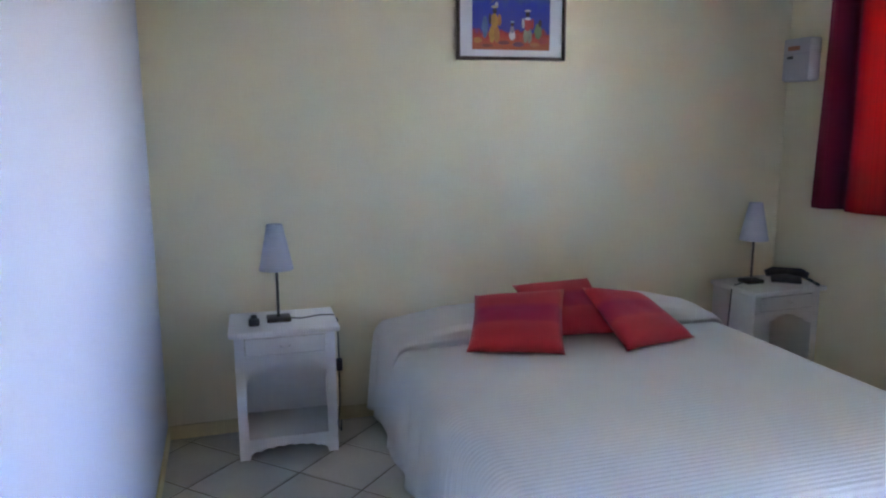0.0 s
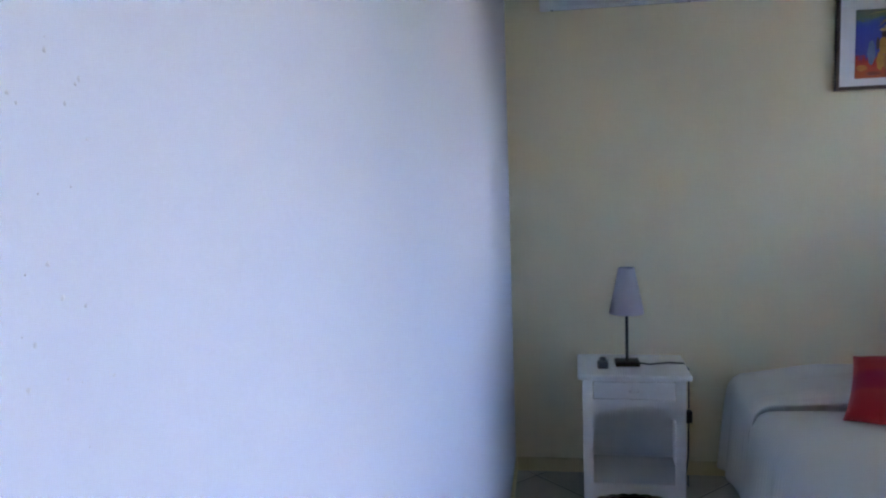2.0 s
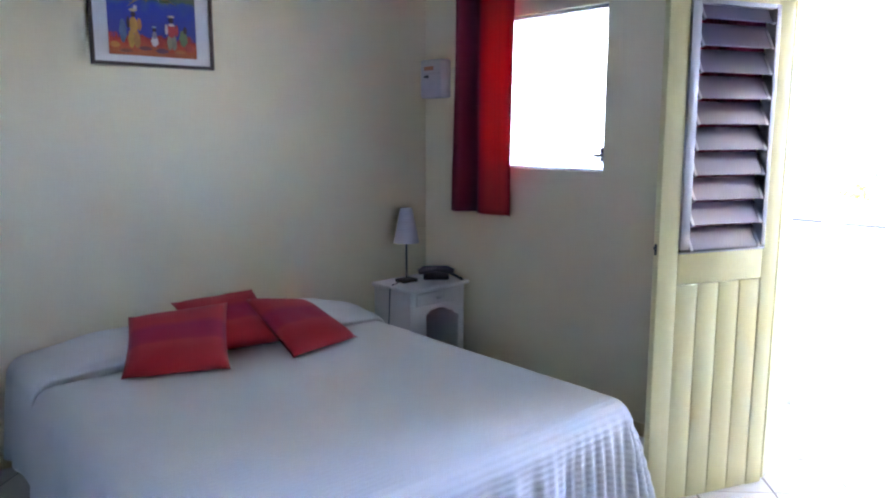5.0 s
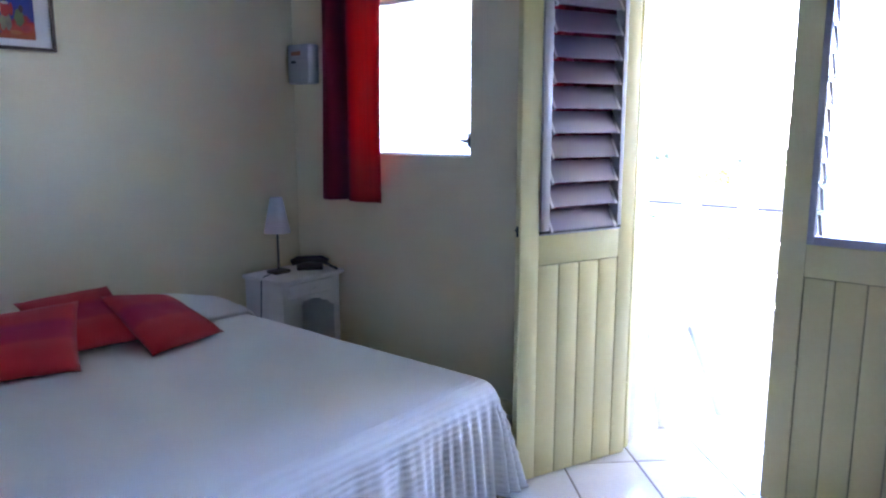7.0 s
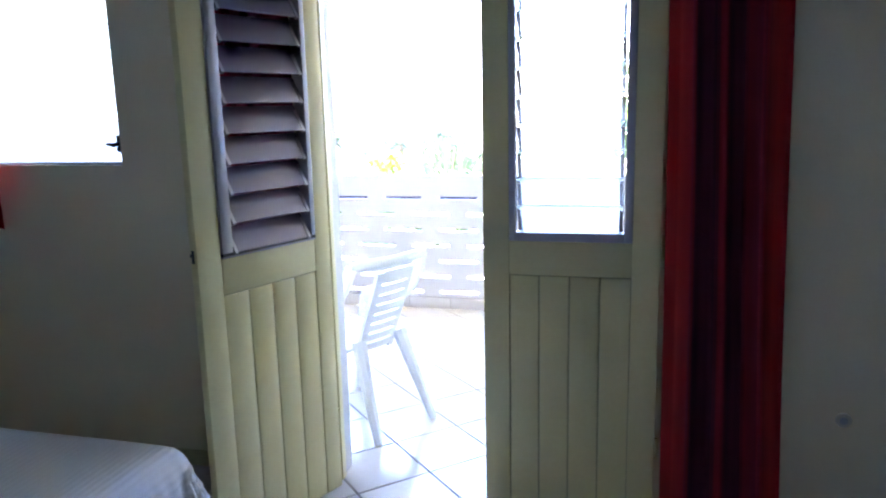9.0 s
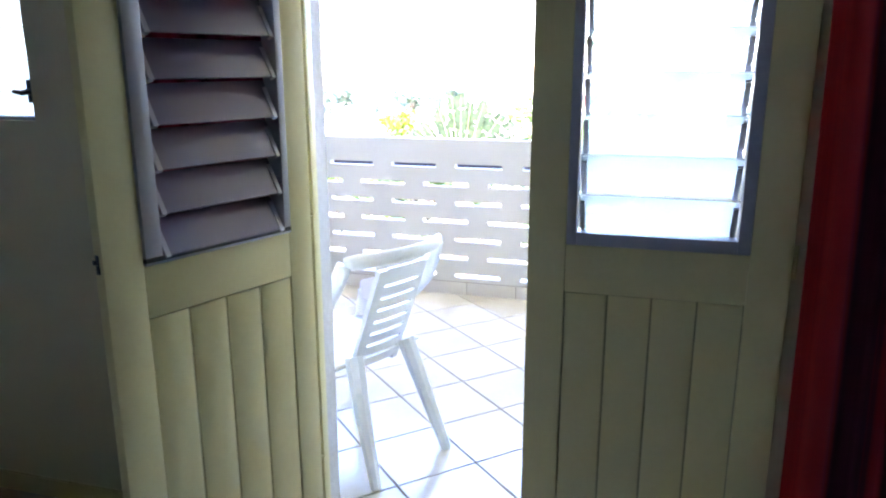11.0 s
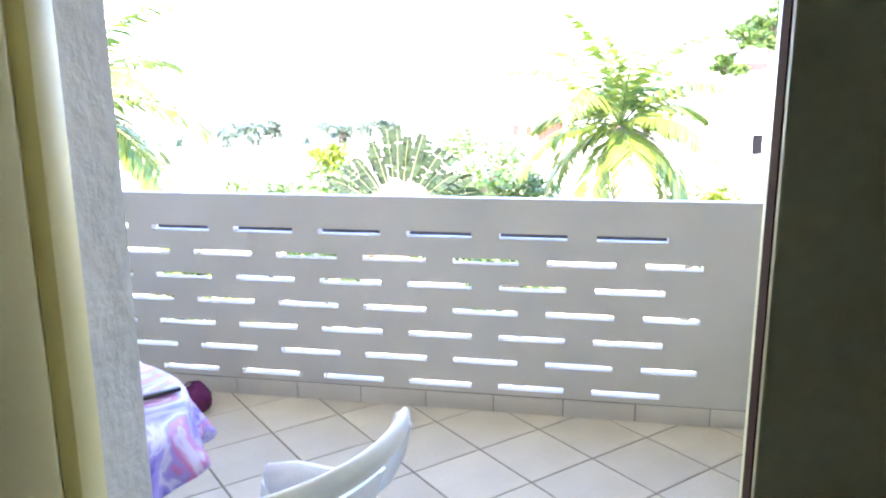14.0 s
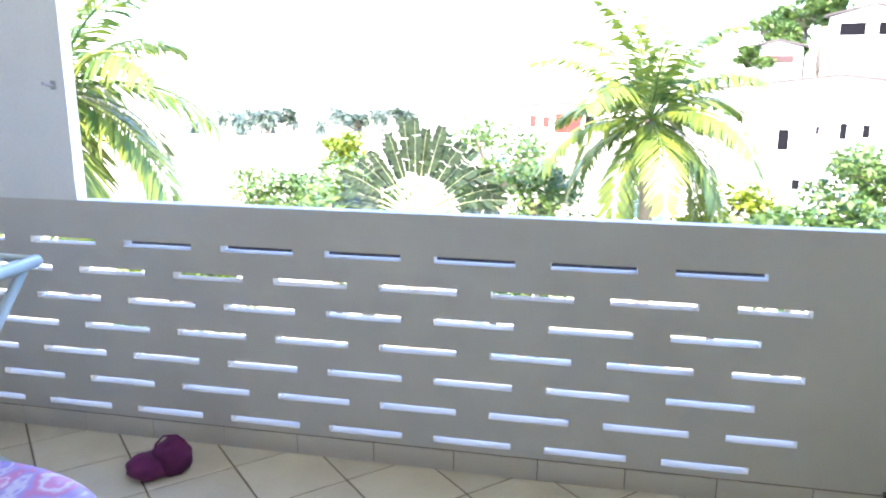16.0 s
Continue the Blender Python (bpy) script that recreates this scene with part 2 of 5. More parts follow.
def lay_floor():
    r = HALF - GAP / math.sqrt(2)
    bm = bmesh.new()
    slab(bm, [(r, 0), (0, r), (-r, 0), (0, -r)])
    full = bpy.data.meshes.new("tile")
    bm.to_mesh(full)
    bm.free()
    full.materials.append(M_TILE)
    rest = bmesh.new()
    for i in range(-30, 8):
        for j in range(-30, 30):
            if (i + j) % 2:
                continue
            cx, cy = NX + (i + 1) * HALF, NY + j * HALF
            diamond = [(cx + r, cy), (cx, cy + r), (cx - r, cy), (cx, cy - r)]
            pts = clip_poly(diamond, XW + 0.001, XP - 0.001, YS + 0.001, PY1 - 0.001)
            if len(pts) < 3 or (cx > XO + 0.3 and cy < PY0 - 0.3):
                continue
            whole = len(pts) == 4 and all(abs(a[0] - b[0]) + abs(a[1] - b[1]) < 1e-6 for a, b in zip(pts, diamond))
            near = cy > -0.75
            if whole and near:
                ob = new("tile", full)
                ob.location = (cx, cy, 0)
                ob.parent = floor
            elif near:
                bm = bmesh.new()
                slab(bm, [(x - cx, y - cy) for x, y in pts])
                part("tile", bm, M_TILE, floor, m=pose(cx, cy, 0))
            else:
                slab(rest, pts)
    tagged(part("tile_field", rest, M_TILE, floor), "cream floor tiles further back", kind="stuff")


def skirting_tiles():
    base = structure(box_part("baseboard", XP - 0.003, XP, -0.52, PY1, 0, 0.086, M_GROUT), "grey tile skirting along the parapet", "baseboard")
    m = mat("skirting_tile", (0.60, 0.56, 0.52), (0.56, 0.52, 0.48), 0.3, 4, 60, 0.05)
    y = 1.515 - 0.33 * 7
    while y < PY1 - 0.02:
        a, b = max(y, -0.50), min(y + 0.326, PY1)
        if b - a > 0.03:
            box_part("tile", XP - 0.011, XP - 0.003, a, b, 0.0, 0.084, m, base, bevel=0.0015)
        y += 0.33
    x, y = XP - 0.012, PY1 - 0.011
    while x > XO:
        box_part("tile", max(x - 0.326, XO), x, y, y + 0.010, 0.0, 0.084, m, base, bevel=0.0015)
        x -= 0.33
    skirt = mat("yellow_skirting_paint", (0.74, 0.62, 0.34), (0.66, 0.54, 0.28), 0.6, 3, 60, 0.1)
    structure(box_part("baseboard_north", XW, XE - 0.008, YN - 0.008, YN, 0.001, 0.07, skirt), "low yellow painted skirting under the head wall", "baseboard")
    structure(box_part("baseboard_west", XW, XW + 0.008, YS, YN - 0.008, 0.001, 0.07, skirt), "low yellow painted skirting along the side wall", "baseboard")
    structure(box_part("baseboard_east", XE - 0.008, XE, D1 + 0.05, YN - 0.008, 0.001, 0.07, skirt), "low painted skirting under the window wall", "baseboard")
    structure(box_part("baseboard_door", XE - 0.008, XE, YS, D0 - 0.05, 0.001, 0.07, mat("white_skirting", (0.7, 0.68, 0.63), None, 0.5)), "low white skirting beside the doorway", "baseboard")


skirting_tiles()


# ---- glass ----
def glass(name, tint, rough, haze=0.0, haze_color=(0.6, 0.6, 0.6), gloss=0.035, glow=0.0, low_sheen=None):
    """Thin glass or clear plastic: tinted see-through, a Fresnel gloss and, if hazy, a diffuse veil."""
    m = bpy.data.materials.new(name)
    m.use_nodes = True
    n, l = m.node_tree.nodes, m.node_tree.links
    n.remove(n["Principled BSDF"])
    tr = n.new("ShaderNodeBsdfTransparent")
    tr.inputs["Color"].default_value = (*tint, 1)
    gl = n.new("ShaderNodeBsdfGlossy")
    tex = n.new("ShaderNodeTexNoise")
    tex.inputs["Scale"].default_value = 7
    tco = n.new("ShaderNodeTexCoord")
    l.new(tco.outputs["Object"], tex.inputs["Vector"])
    mr = n.new("ShaderNodeMapRange")
    mr.inputs["To Min"].default_value, mr.inputs["To Max"].default_value = rough * 0.6, rough * 1.5
    l.new(tex.outputs["Fac"], mr.inputs["Value"])
    gl.inputs["Roughness"].default_value = rough
    if not low_sheen:
        l.new(mr.outputs["Result"], gl.inputs["Roughness"])
    lw = n.new("ShaderNodeLayerWeight")
    lw.inputs["Blend"].default_value = 0.5
    pw = n.new("ShaderNodeMath")
    pw.operation = "POWER"
    pw.inputs[1].default_value = 4.0
    l.new(lw.outputs["Facing"], pw.inputs[0])
    fr = n.new("ShaderNodeMath")
    fr.operation = "MULTIPLY_ADD"
    fr.inputs[1].default_value, fr.inputs[2].default_value = 0.75, gloss
    l.new(pw.outputs[0], fr.inputs[0])
    df = n.new("ShaderNodeBsdfDiffuse")
    df.inputs["Color"].default_value = (*haze_color, 1)
    dm = n.new("ShaderNodeMapRange")
    dm.inputs["To Min"].default_value, dm.inputs["To Max"].default_value = haze * 0.95, haze * 1.05
    if low_sheen:
        # a painted reflection: the veil is strongest along the lower edge
        sp = n.new("ShaderNodeSeparateXYZ")
        l.new(tco.outputs["Object"], sp.inputs["Vector"])
        dm.inputs["From Min"].default_value, dm.inputs["From Max"].default_value = -0.05, 0.05
        dm.inputs["To Min"].default_value, dm.inputs["To Max"].default_value = low_sheen
        l.new(sp.outputs["Z"], dm.inputs["Value"])
    else:
        l.new(tex.outputs["Fac"], dm.inputs["Value"])
    m1, m2 = n.new("ShaderNodeMixShader"), n.new("ShaderNodeMixShader")
    l.new(dm.outputs["Result"], m1.inputs["Fac"])
    l.new(tr.outputs["BSDF"], m1.inputs[1])
    tl = n.new("ShaderNodeBsdfTranslucent")
    tl.inputs["Color"].default_value = (*haze_color, 1)
    m0 = n.new("ShaderNodeMixShader")
    m0.inputs["Fac"].default_value = glow
    l.new(df.outputs["BSDF"], m0.inputs[1])
    l.new(tl.outputs["BSDF"], m0.inputs[2])
    l.new(m0.outputs["Shader"], m1.inputs[2])
    l.new(fr.outputs[0], m2.inputs["Fac"])
    l.new(m1.outputs["Shader"], m2.inputs[1])
    l.new(gl.outputs["BSDF"], m2.inputs[2])
    l.new(m2.outputs["Shader"], n["Material Output"].inputs["Surface"])
    return m


# clear slats; the bright sky they mirror is painted in as pale haze
M_GLASS = glass("clear_glass_slat", (0.93, 0.985, 0.98), 0.03, 0.42, (0.80, 0.90, 0.92), 0.05, 0.6)
# the sky's lavender reflection in these slats is put into their haze
M_SHEEN_GLASS = glass("sky_sheen_glass_slat", (0.60, 0.46, 0.54), 0.30, 0.5, (0.25, 0.23, 0.39), 0.12, 0.05, (0.33, 0.19))


def slats(parent, u0, u1, z0, z1, pitch, depth_dir, material, tilt=31, width=0.105, y=0.0, start=0.045):
    """Glass slats of a louvre between two side clips; lower edge to the outside."""
    bm = bmesh.new()
    bx(bm, u0 + 0.004, u1 - 0.004, -0.0028, 0.0028, -width / 2, width / 2)
    bmesh.ops.bevel(bm, geom=list(bm.edges), offset=0.001, segments=1, affect="EDGES")
    me = bpy.data.meshes.new("slat")
    bm.to_mesh(me)
    bm.free()
    me.materials.append(material)
    cm = bmesh.new()
    bx(cm, -0.006, 0.006, -0.007, 0.007, -width / 2 - 0.004, width / 2 - 0.02)
    clip = bpy.data.meshes.new("clip")
    cm.to_mesh(clip)
    cm.free()
    clip.materials.append(M_ALU)
    z = z0 + start
    while z < z1 - 0.02:
        t = tilt + random.uniform(-2, 2)
        ob = new("slat", me)
        ob.parent = parent
        ob.matrix_basis = pose(0, y, z, depth_dir * t)
        ob.visible_shadow = False
        for u in (u0 + 0.012, u1 - 0.012):
            c = new("clip", clip)
            c.parent = parent
            c.matrix_basis = pose(u, y + 0.002, z, depth_dir * t)
        z += pitch


def door_leaf(name, m, label, outside, material, edge_latch):
    """A louvred leaf: stiles, rails, grooved boards below and a louvre above. u runs from the hinge; local +y is the face seen."""
    d = thing(name, label, "door", m, kind="structure")
    W, T, top = 0.625, 0.017 if outside else 0.022, 2.10
    u0, u1, zb, zt = 0.098, 0.53, 1.055, 2.03
    zp = 0.93
    for a, b in ((0.016 if outside else 0.004, u0), (u1, W)):
        box_part("stile", a, b, -T, T, 0.003, top, M_DOOR, d, bevel=0.003)
    box_part("rail", u0, u1, -T, T, zp, zb, M_DOOR, d, bevel=0.002)
    box_part("rail", u0, u1, -T, T, zt, top, M_DOOR, d, bevel=0.002)
    # a darker backing shows in the grooves between the boards
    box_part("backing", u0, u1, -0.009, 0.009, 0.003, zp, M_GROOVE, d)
    n = 4
    w = (u1 - u0) / n
    for i in range(n):
        box_part("board", u0 + w * i + 0.0022, u0 + w * (i + 1) - 0.0022, -0.0135, 0.0135, 0.003, zp - 0.004, M_DOOR, d, bevel=0.002)
    # the frame's hinge side, free side and lower bar
    fh, ff, fb = (0.022, 0.044, 0.006) if outside else (0.029, 0.024, 0.032)
    zs = zb + (0.017 if outside else 0.0)
    box_part("louvre_frame", u0, u0 + fh, -0.026, 0.026, zs, zt, M_ALU, d, "grey metal louvre frame", bevel=0.002)
    box_part("louvre_frame", u1 - ff, u1, -0.026, 0.026, zs, zt, M_ALU, d, bevel=0.002)
    if outside:
        box_part("louvre_frame", u0, u1, -0.027, 0.027, zb, zb + fb, M_ALU, d, bevel=0.002)
        box_part("seal", u0 + 0.001, u1 - 0.001, -0.0265, 0.0265, zb + fb, zs, M_BLACK, d, "black rubber seal under the glass slats")
    else:
        box_part("louvre_frame", u0 + fh, u1 - ff, -0.026, 0.026, zb, zb + fb, M_ALU, d, bevel=0.002)
    box_part("louvre_frame", u0 + fh, u1 - ff, -0.026, 0.026, zt - 0.018, zt, M_ALU, d, bevel=0.002)
    pitch, tilt, width, start = (0.099, 29, 0.101, 0.056) if outside else (0.0967, 31, 0.118, 0.080)
    slats(d, u0 + fh, u1 - ff, zb, zt, pitch, -1, material, tilt, width, 0.0, start)
    for z in (0.25, 1.0, 1.85):
        bm = bmesh.new()
        lathe(bm, [(0.007, z), (0.007, z + 0.08)], 10, -0.004, 0.0)
        part("hinge", bm, M_DOOR, d)
    if not outside:
        # brown free edge, darkened in colour for the shade it stands in
        shaded_edge = mat("shaded_brown_edge", (0.085, 0.036, 0.016), (0.055, 0.024, 0.012), 0.95, 6, 90, 0.2)
        shaded_edge.node_tree.nodes["Principled BSDF"].inputs["Specular IOR Level"].default_value = 0.05
        box_part("edge_strip", W, W + 0.0012, -0.006, T - 0.0055, 0.004, top - 0.002, shaded_edge, d, "brown leaf edge with its shade put into the colour")
    if edge_latch:
        bm = bmesh.new()
        bx(bm, W, W + 0.004, -0.006, 0.006, 1.055, 1.098)
        bx(bm, W + 0.003, W + 0.012, -0.003, 0.003, 1.078, 1.088)
        part("latch", bm, M_BLACK, d, "dark metal latch", bevel=0.0015)
        box_part("catch", 0.15, 0.158, 0.0, 0.021, 0.60, 0.635, M_ALU, d, "small metal catch", bevel=0.002)
    return d


LEAF_A = 160.0
door_leaf("door_1", pose(3.161, 1.291, 0, 0, 0, LEAF_A) @ Matrix.Diagonal((1, -1, 1, 1)), "cream louvred door leaf standing open into the room", True, M_SHEEN_GLASS, True)
door_leaf("door_2", pose(3.15, 0.042, 0, 0, 0, 90.5), "cream louvred door leaf almost shut beside the red curtain", False, M_GLASS, False)
# jambs and threshold
for y0, y1 in ((D0 - 0.04, D0 + 0.012), (D1 - 0.022, D1 + 0.03)):
    structure(box_part("trim", XE + 0.012, XE + 0.05, max(y0, D0), min(y1, D1), 0, DT, M_DOOR, bevel=0.002), "cream door frame strip in the doorway", "door frame")
# rough plaster in the outer reveal
structure(box_part("trim", XE + 0.06, XO + 0.006, D1 - 0.006, D1, 0, DT, M_ROUGH_PLASTER), "rough grey plaster reveal of the doorway", "reveal")
structure(box_part("trim", XE + 0.06, XO + 0.006, D0, D0 + 0.006, 0, DT, M_ROUGH_PLASTER), "rough grey plaster reveal of the doorway", "reveal")


def window():
    w = thing("window_1", "louvred window with clear glass slats in a metal frame", "window", pose(XE + 0.05, 0, 0, 0, 0, 90), kind="structure")
    for a, b, c, e in ((W0, W0 + 0.018, WB, WT), (W1 - 0.018, W1, WB, WT), (W0 + 0.018, W1 - 0.018, WB, WB + 0.012), (W0 + 0.018, W1 - 0.018, WT - 0.018, WT)):
        box_part("window_frame", a, b, -0.025, 0.025, c, e, M_ALU, w, bevel=0.002)
    slats(w, W0 + 0.003, W1 - 0.018, WB, WT, 0.0967, -1, M_GLASS)
    bm = bmesh.new()
    bx(bm, W0 + 0.002, W0 + 0.022, 0.025, 0.045, WB + 0.055, WB + 0.125)
    tube(bm, [(W0 + 0.012, 0.04, WB + 0.09), (W0 + 0.03, 0.06, WB + 0.085), (W0 + 0.055, 0.065, WB + 0.09)], [0.010, 0.009, 0.007], 8)
    part("handle", bm, M_BLACK, w, "dark louvre crank handle")


window()


# ---- curtains ----
def curtain_cloth(name, stripes):
    """Woven cloth with broad vertical stripes that shade into one another, thin pale threads between."""
    m = mat(name, (0.38, 0.012, 0.015), (0.28, 0.008, 0.014), 0.85, 2.5, 260, 0.4)
    n, l = m.node_tree.nodes, m.node_tree.links
    b = n["Principled BSDF"]
    out = n["Material Output"]
    uv = n.new("ShaderNodeUVMap")
    sep = n.new("ShaderNodeSeparateXYZ")
    l.new(uv.outputs["UV"], sep.inputs["Vector"])
    nz = n.new("ShaderNodeTexNoise")
    nz.noise_dimensions = "1D"
    nz.inputs["Scale"].default_value, nz.inputs["Detail"].default_value = 70, 3
    l.new(sep.outputs["X"], nz.inputs["W"])
    add = n.new("ShaderNodeMath")
    add.operation = "MULTIPLY_ADD"
    add.inputs[1].default_value = 0.05
    l.new(nz.outputs["Fac"], add.inputs[0])
    l.new(sep.outputs["X"], add.inputs[2])
    ramp = n.new("ShaderNodeValToRGB")
    e = ramp.color_ramp.elements
    e[0].position, e[0].color = stripes[0][0], (*stripes[0][1], 1)
    e[1].position, e[1].color = stripes[-1][0], (*stripes[-1][1], 1)
    for p, c in stripes[1:-1]:
        el = e.new(p)
        el.color = (*c, 1)
    l.new(add.outputs[0], ramp.inputs["Fac"])
    hsv = n.new("ShaderNodeHueSaturation")
    mr = n.new("ShaderNodeMapRange")
    mr.inputs["To Min"].default_value, mr.inputs["To Max"].default_value = 0.75, 1.25
    l.new(nz.outputs["Fac"], mr.inputs["Value"])
    l.new(mr.outputs["Result"], hsv.inputs["Value"])
    l.new(ramp.outputs["Color"], hsv.inputs["Color"])
    l.new(hsv.outputs["Color"], b.inputs["Base Color"])
    tr = n.new("ShaderNodeBsdfTranslucent")
    l.new(hsv.outputs["Color"], tr.inputs["Color"])
    mx = n.new("ShaderNodeMixShader")
    mx.inputs["Fac"].default_value = 0.34
    l.new(b.outputs["BSDF"], mx.inputs[1])
    l.new(tr.outputs["BSDF"], mx.inputs[2])
    l.new(mx.outputs["Shader"], out.inputs["Surface"])
    return m


ORANGE, REDC, CRIMSON, MAROON, PLUM = (0.58, 0.034, 0.030), (0.50, 0.018, 0.026), (0.36, 0.012, 0.035), (0.26, 0.007, 0.045), (0.12, 0.005, 0.042)
M_CURTAIN_DOOR = curtain_cloth("striped_curtain_weave", ((0.0, ORANGE), (0.13, ORANGE), (0.19, REDC), (0.25, PLUM), (0.42, PLUM), (0.445, CRIMSON), (0.47, CRIMSON), (0.50, PLUM), (0.64, PLUM), (0.69, CRIMSON), (0.75, MAROON), (0.82, REDC), (0.92, ORANGE), (1.0, REDC)))
M_CURTAIN_WINDOW = curtain_cloth("striped_short_curtain_weave", ((0.0, CRIMSON), (0.15, MAROON), (0.28, MAROON), (0.34, PLUM), (0.48, PLUM), (0.54, CRIMSON), (0.60, REDC), (0.68, ORANGE), (0.86, ORANGE), (0.93, REDC), (1.0, REDC)))
M_CURTAIN_PLAIN = curtain_cloth("dark_red_curtain_weave", ((0.0, MAROON), (0.25, CRIMSON), (0.5, PLUM), (0.8, MAROON), (1.0, PLUM)))


def curtain(label, y0, y1, z0, z1, x, folds, depth, seed, material, sway=0.0, flare=0.0):
    """Hanging cloth with soft folds that open out downwards, a hem and a rod with rings above."""
    rnd = random.Random(seed)
    c = thing("curtain", label, "curtain")
    bm = bmesh.new()
    lay = bm.loops.layers.uv.new("UVMap")
    nu, nv = 96, 26
    ph = [rnd.uniform(0, 6.28) for _ in range(4)]
    grid = []
    for j in range(nv + 1):
        v = j / nv
        row = []
        for i in range(nu + 1):
            u = i / nu
            a = folds * 2 * math.pi * (u + 0.035 * math.sin(2 * math.pi * u + ph[0]))
            amp = depth * (0.75 + 0.25 * v) * (0.75 + 0.35 * math.sin(5 * u + ph[1]))
            off = amp * (math.sin(a + 0.25 * math.sin(2.2 * v + ph[2])) + 0.25 * math.sin(2 * a + ph[3]))
            yy = y0 + (y1 - y0) * u - (sway + flare * (0.5 - u)) * v + 0.012 * math.sin(3 * v + 5 * u) * v
            row.append(bm.verts.new((x + off, yy, z1 - (z1 - z0) * v)))
        grid.append(row)
    for j in range(nv):
        for i in range(nu):
            f = bm.faces.new((grid[j][i], grid[j][i + 1], grid[j + 1][i + 1], grid[j + 1][i]))
            for lp, (ii, jj) in zip(f.loops, ((i, j), (i + 1, j), (i + 1, j + 1), (i, j + 1))):
                lp[lay].uv = (1 - ii / nu, jj / nv)
    cloth = part("cloth", bm, material, c, smooth=True)
    s = cloth.modifiers.new("thickness", "SOLIDIFY")
    s.thickness = 0.002
    bm = bmesh.new()
    tube(bm, [(x, y0 - 0.06, z1 + 0.02), (x, y1 + 0.06, z1 + 0.02)], 0.011, 12)
    for yy in (y0 - 0.045, y1 + 0.045):
        tube(bm, [(x, yy, z1 + 0.02), (XE, yy, z1 + 0.02)], 0.007, 8)
    part("rod", bm, M_ALU, c)
    return c


curtain("short curtain striped in orange, red and maroon at the window", 2.775, 3.275, 1.055, 2.42, 3.085, 2.1, 0.046, 3, M_CURTAIN_WINDOW)
curtain("long curtain striped in orange, red and near-black beside the doorway", -0.305, 0.06, 0.02, 2.42, 3.045, 3.4, 0.060, 7, M_CURTAIN_DOOR, 0.065, 0.03)
curtain("long striped red curtain gathered behind the open door leaf", 1.38, 1.74, 0.02, 2.42, 3.105, 4.0, 0.020, 11, M_CURTAIN_PLAIN)


# ---- bed ----
BX0, BX1, BY0, BY1, BZ = 0.695, 2.475, 1.485, 3.605, 0.487


def smooth01(a, b, x):
    t = min(1, max(0, (x - a) / (b - a)))
    return t * t * (3 - 2 * t)


def spread_material():
    m = mat("white_ribbed_bedspread", (0.77, 0.75, 0.70), (0.72, 0.70, 0.64), 0.9, 2.5, 180, 0.4)
    n, l = m.node_tree.nodes, m.node_tree.links
    b = n["Principled BSDF"]
    uv = n.new("ShaderNodeUVMap")
    wv = n.new("ShaderNodeTexWave")
    wv.wave_type, wv.bands_direction, wv.wave_profile = "BANDS", "Y", "SIN"
    wv.inputs["Scale"].default_value = 13
    wv.inputs["Distortion"].default_value = 0.6
    wv.inputs["Detail"].default_value = 1
    l.new(uv.outputs["UV"], wv.inputs["Vector"])
    bp = n.new("ShaderNodeBump")
    bp.inputs["Strength"].default_value, bp.inputs["Distance"].default_value = 0.16, 0.010
    l.new(wv.outputs["Fac"], bp.inputs["Height"])
    old = b.inputs["Normal"].links[0].from_socket
    l.new(old, bp.inputs["Normal"])
    l.new(bp.outputs["Normal"], b.inputs["Normal"])
    return m


def pillow_rise(x, y):
    """Height of the spread over the two pillows at the head."""
    r = (0.65 * smooth01(3.18, 3.255, y) + 0.35 * smooth01(3.22, 3.36, y)) * (1 - 0.45 * smooth01(3.45, 3.62, y))
    e = smooth01(BX0 - 0.04, BX0 + 0.36, x) * (1 - smooth01(BX1 - 0.40, BX1 + 0.04, x))
    mid = 1 - 0.12 * math.exp(-((x - 1.57) / 0.07) ** 2)
    return 0.115 * r * (0.34 + 0.66 * e) * mid


TUCK_AT = (3.154, 3.170, 3.184, 3.202, 3.225, 3.255, 3.30)
TUCK_OUT = (0.0, 0.040, -0.016, -0.048, -0.056, -0.038, 0.0)
TUCK_UP = (0.0, -0.022, 0.016, 0.022, 0.016, 0.006, 0.0)


def tuck(x, y):
    """The spread is tucked in under the pillows, whose front bulges over the crease."""
    yy = y + 0.012 * math.sin(3.1 * x + 0.4)
    return float(np.interp(yy, TUCK_AT, TUCK_OUT)), float(np.interp(yy, TUCK_AT, TUCK_UP))


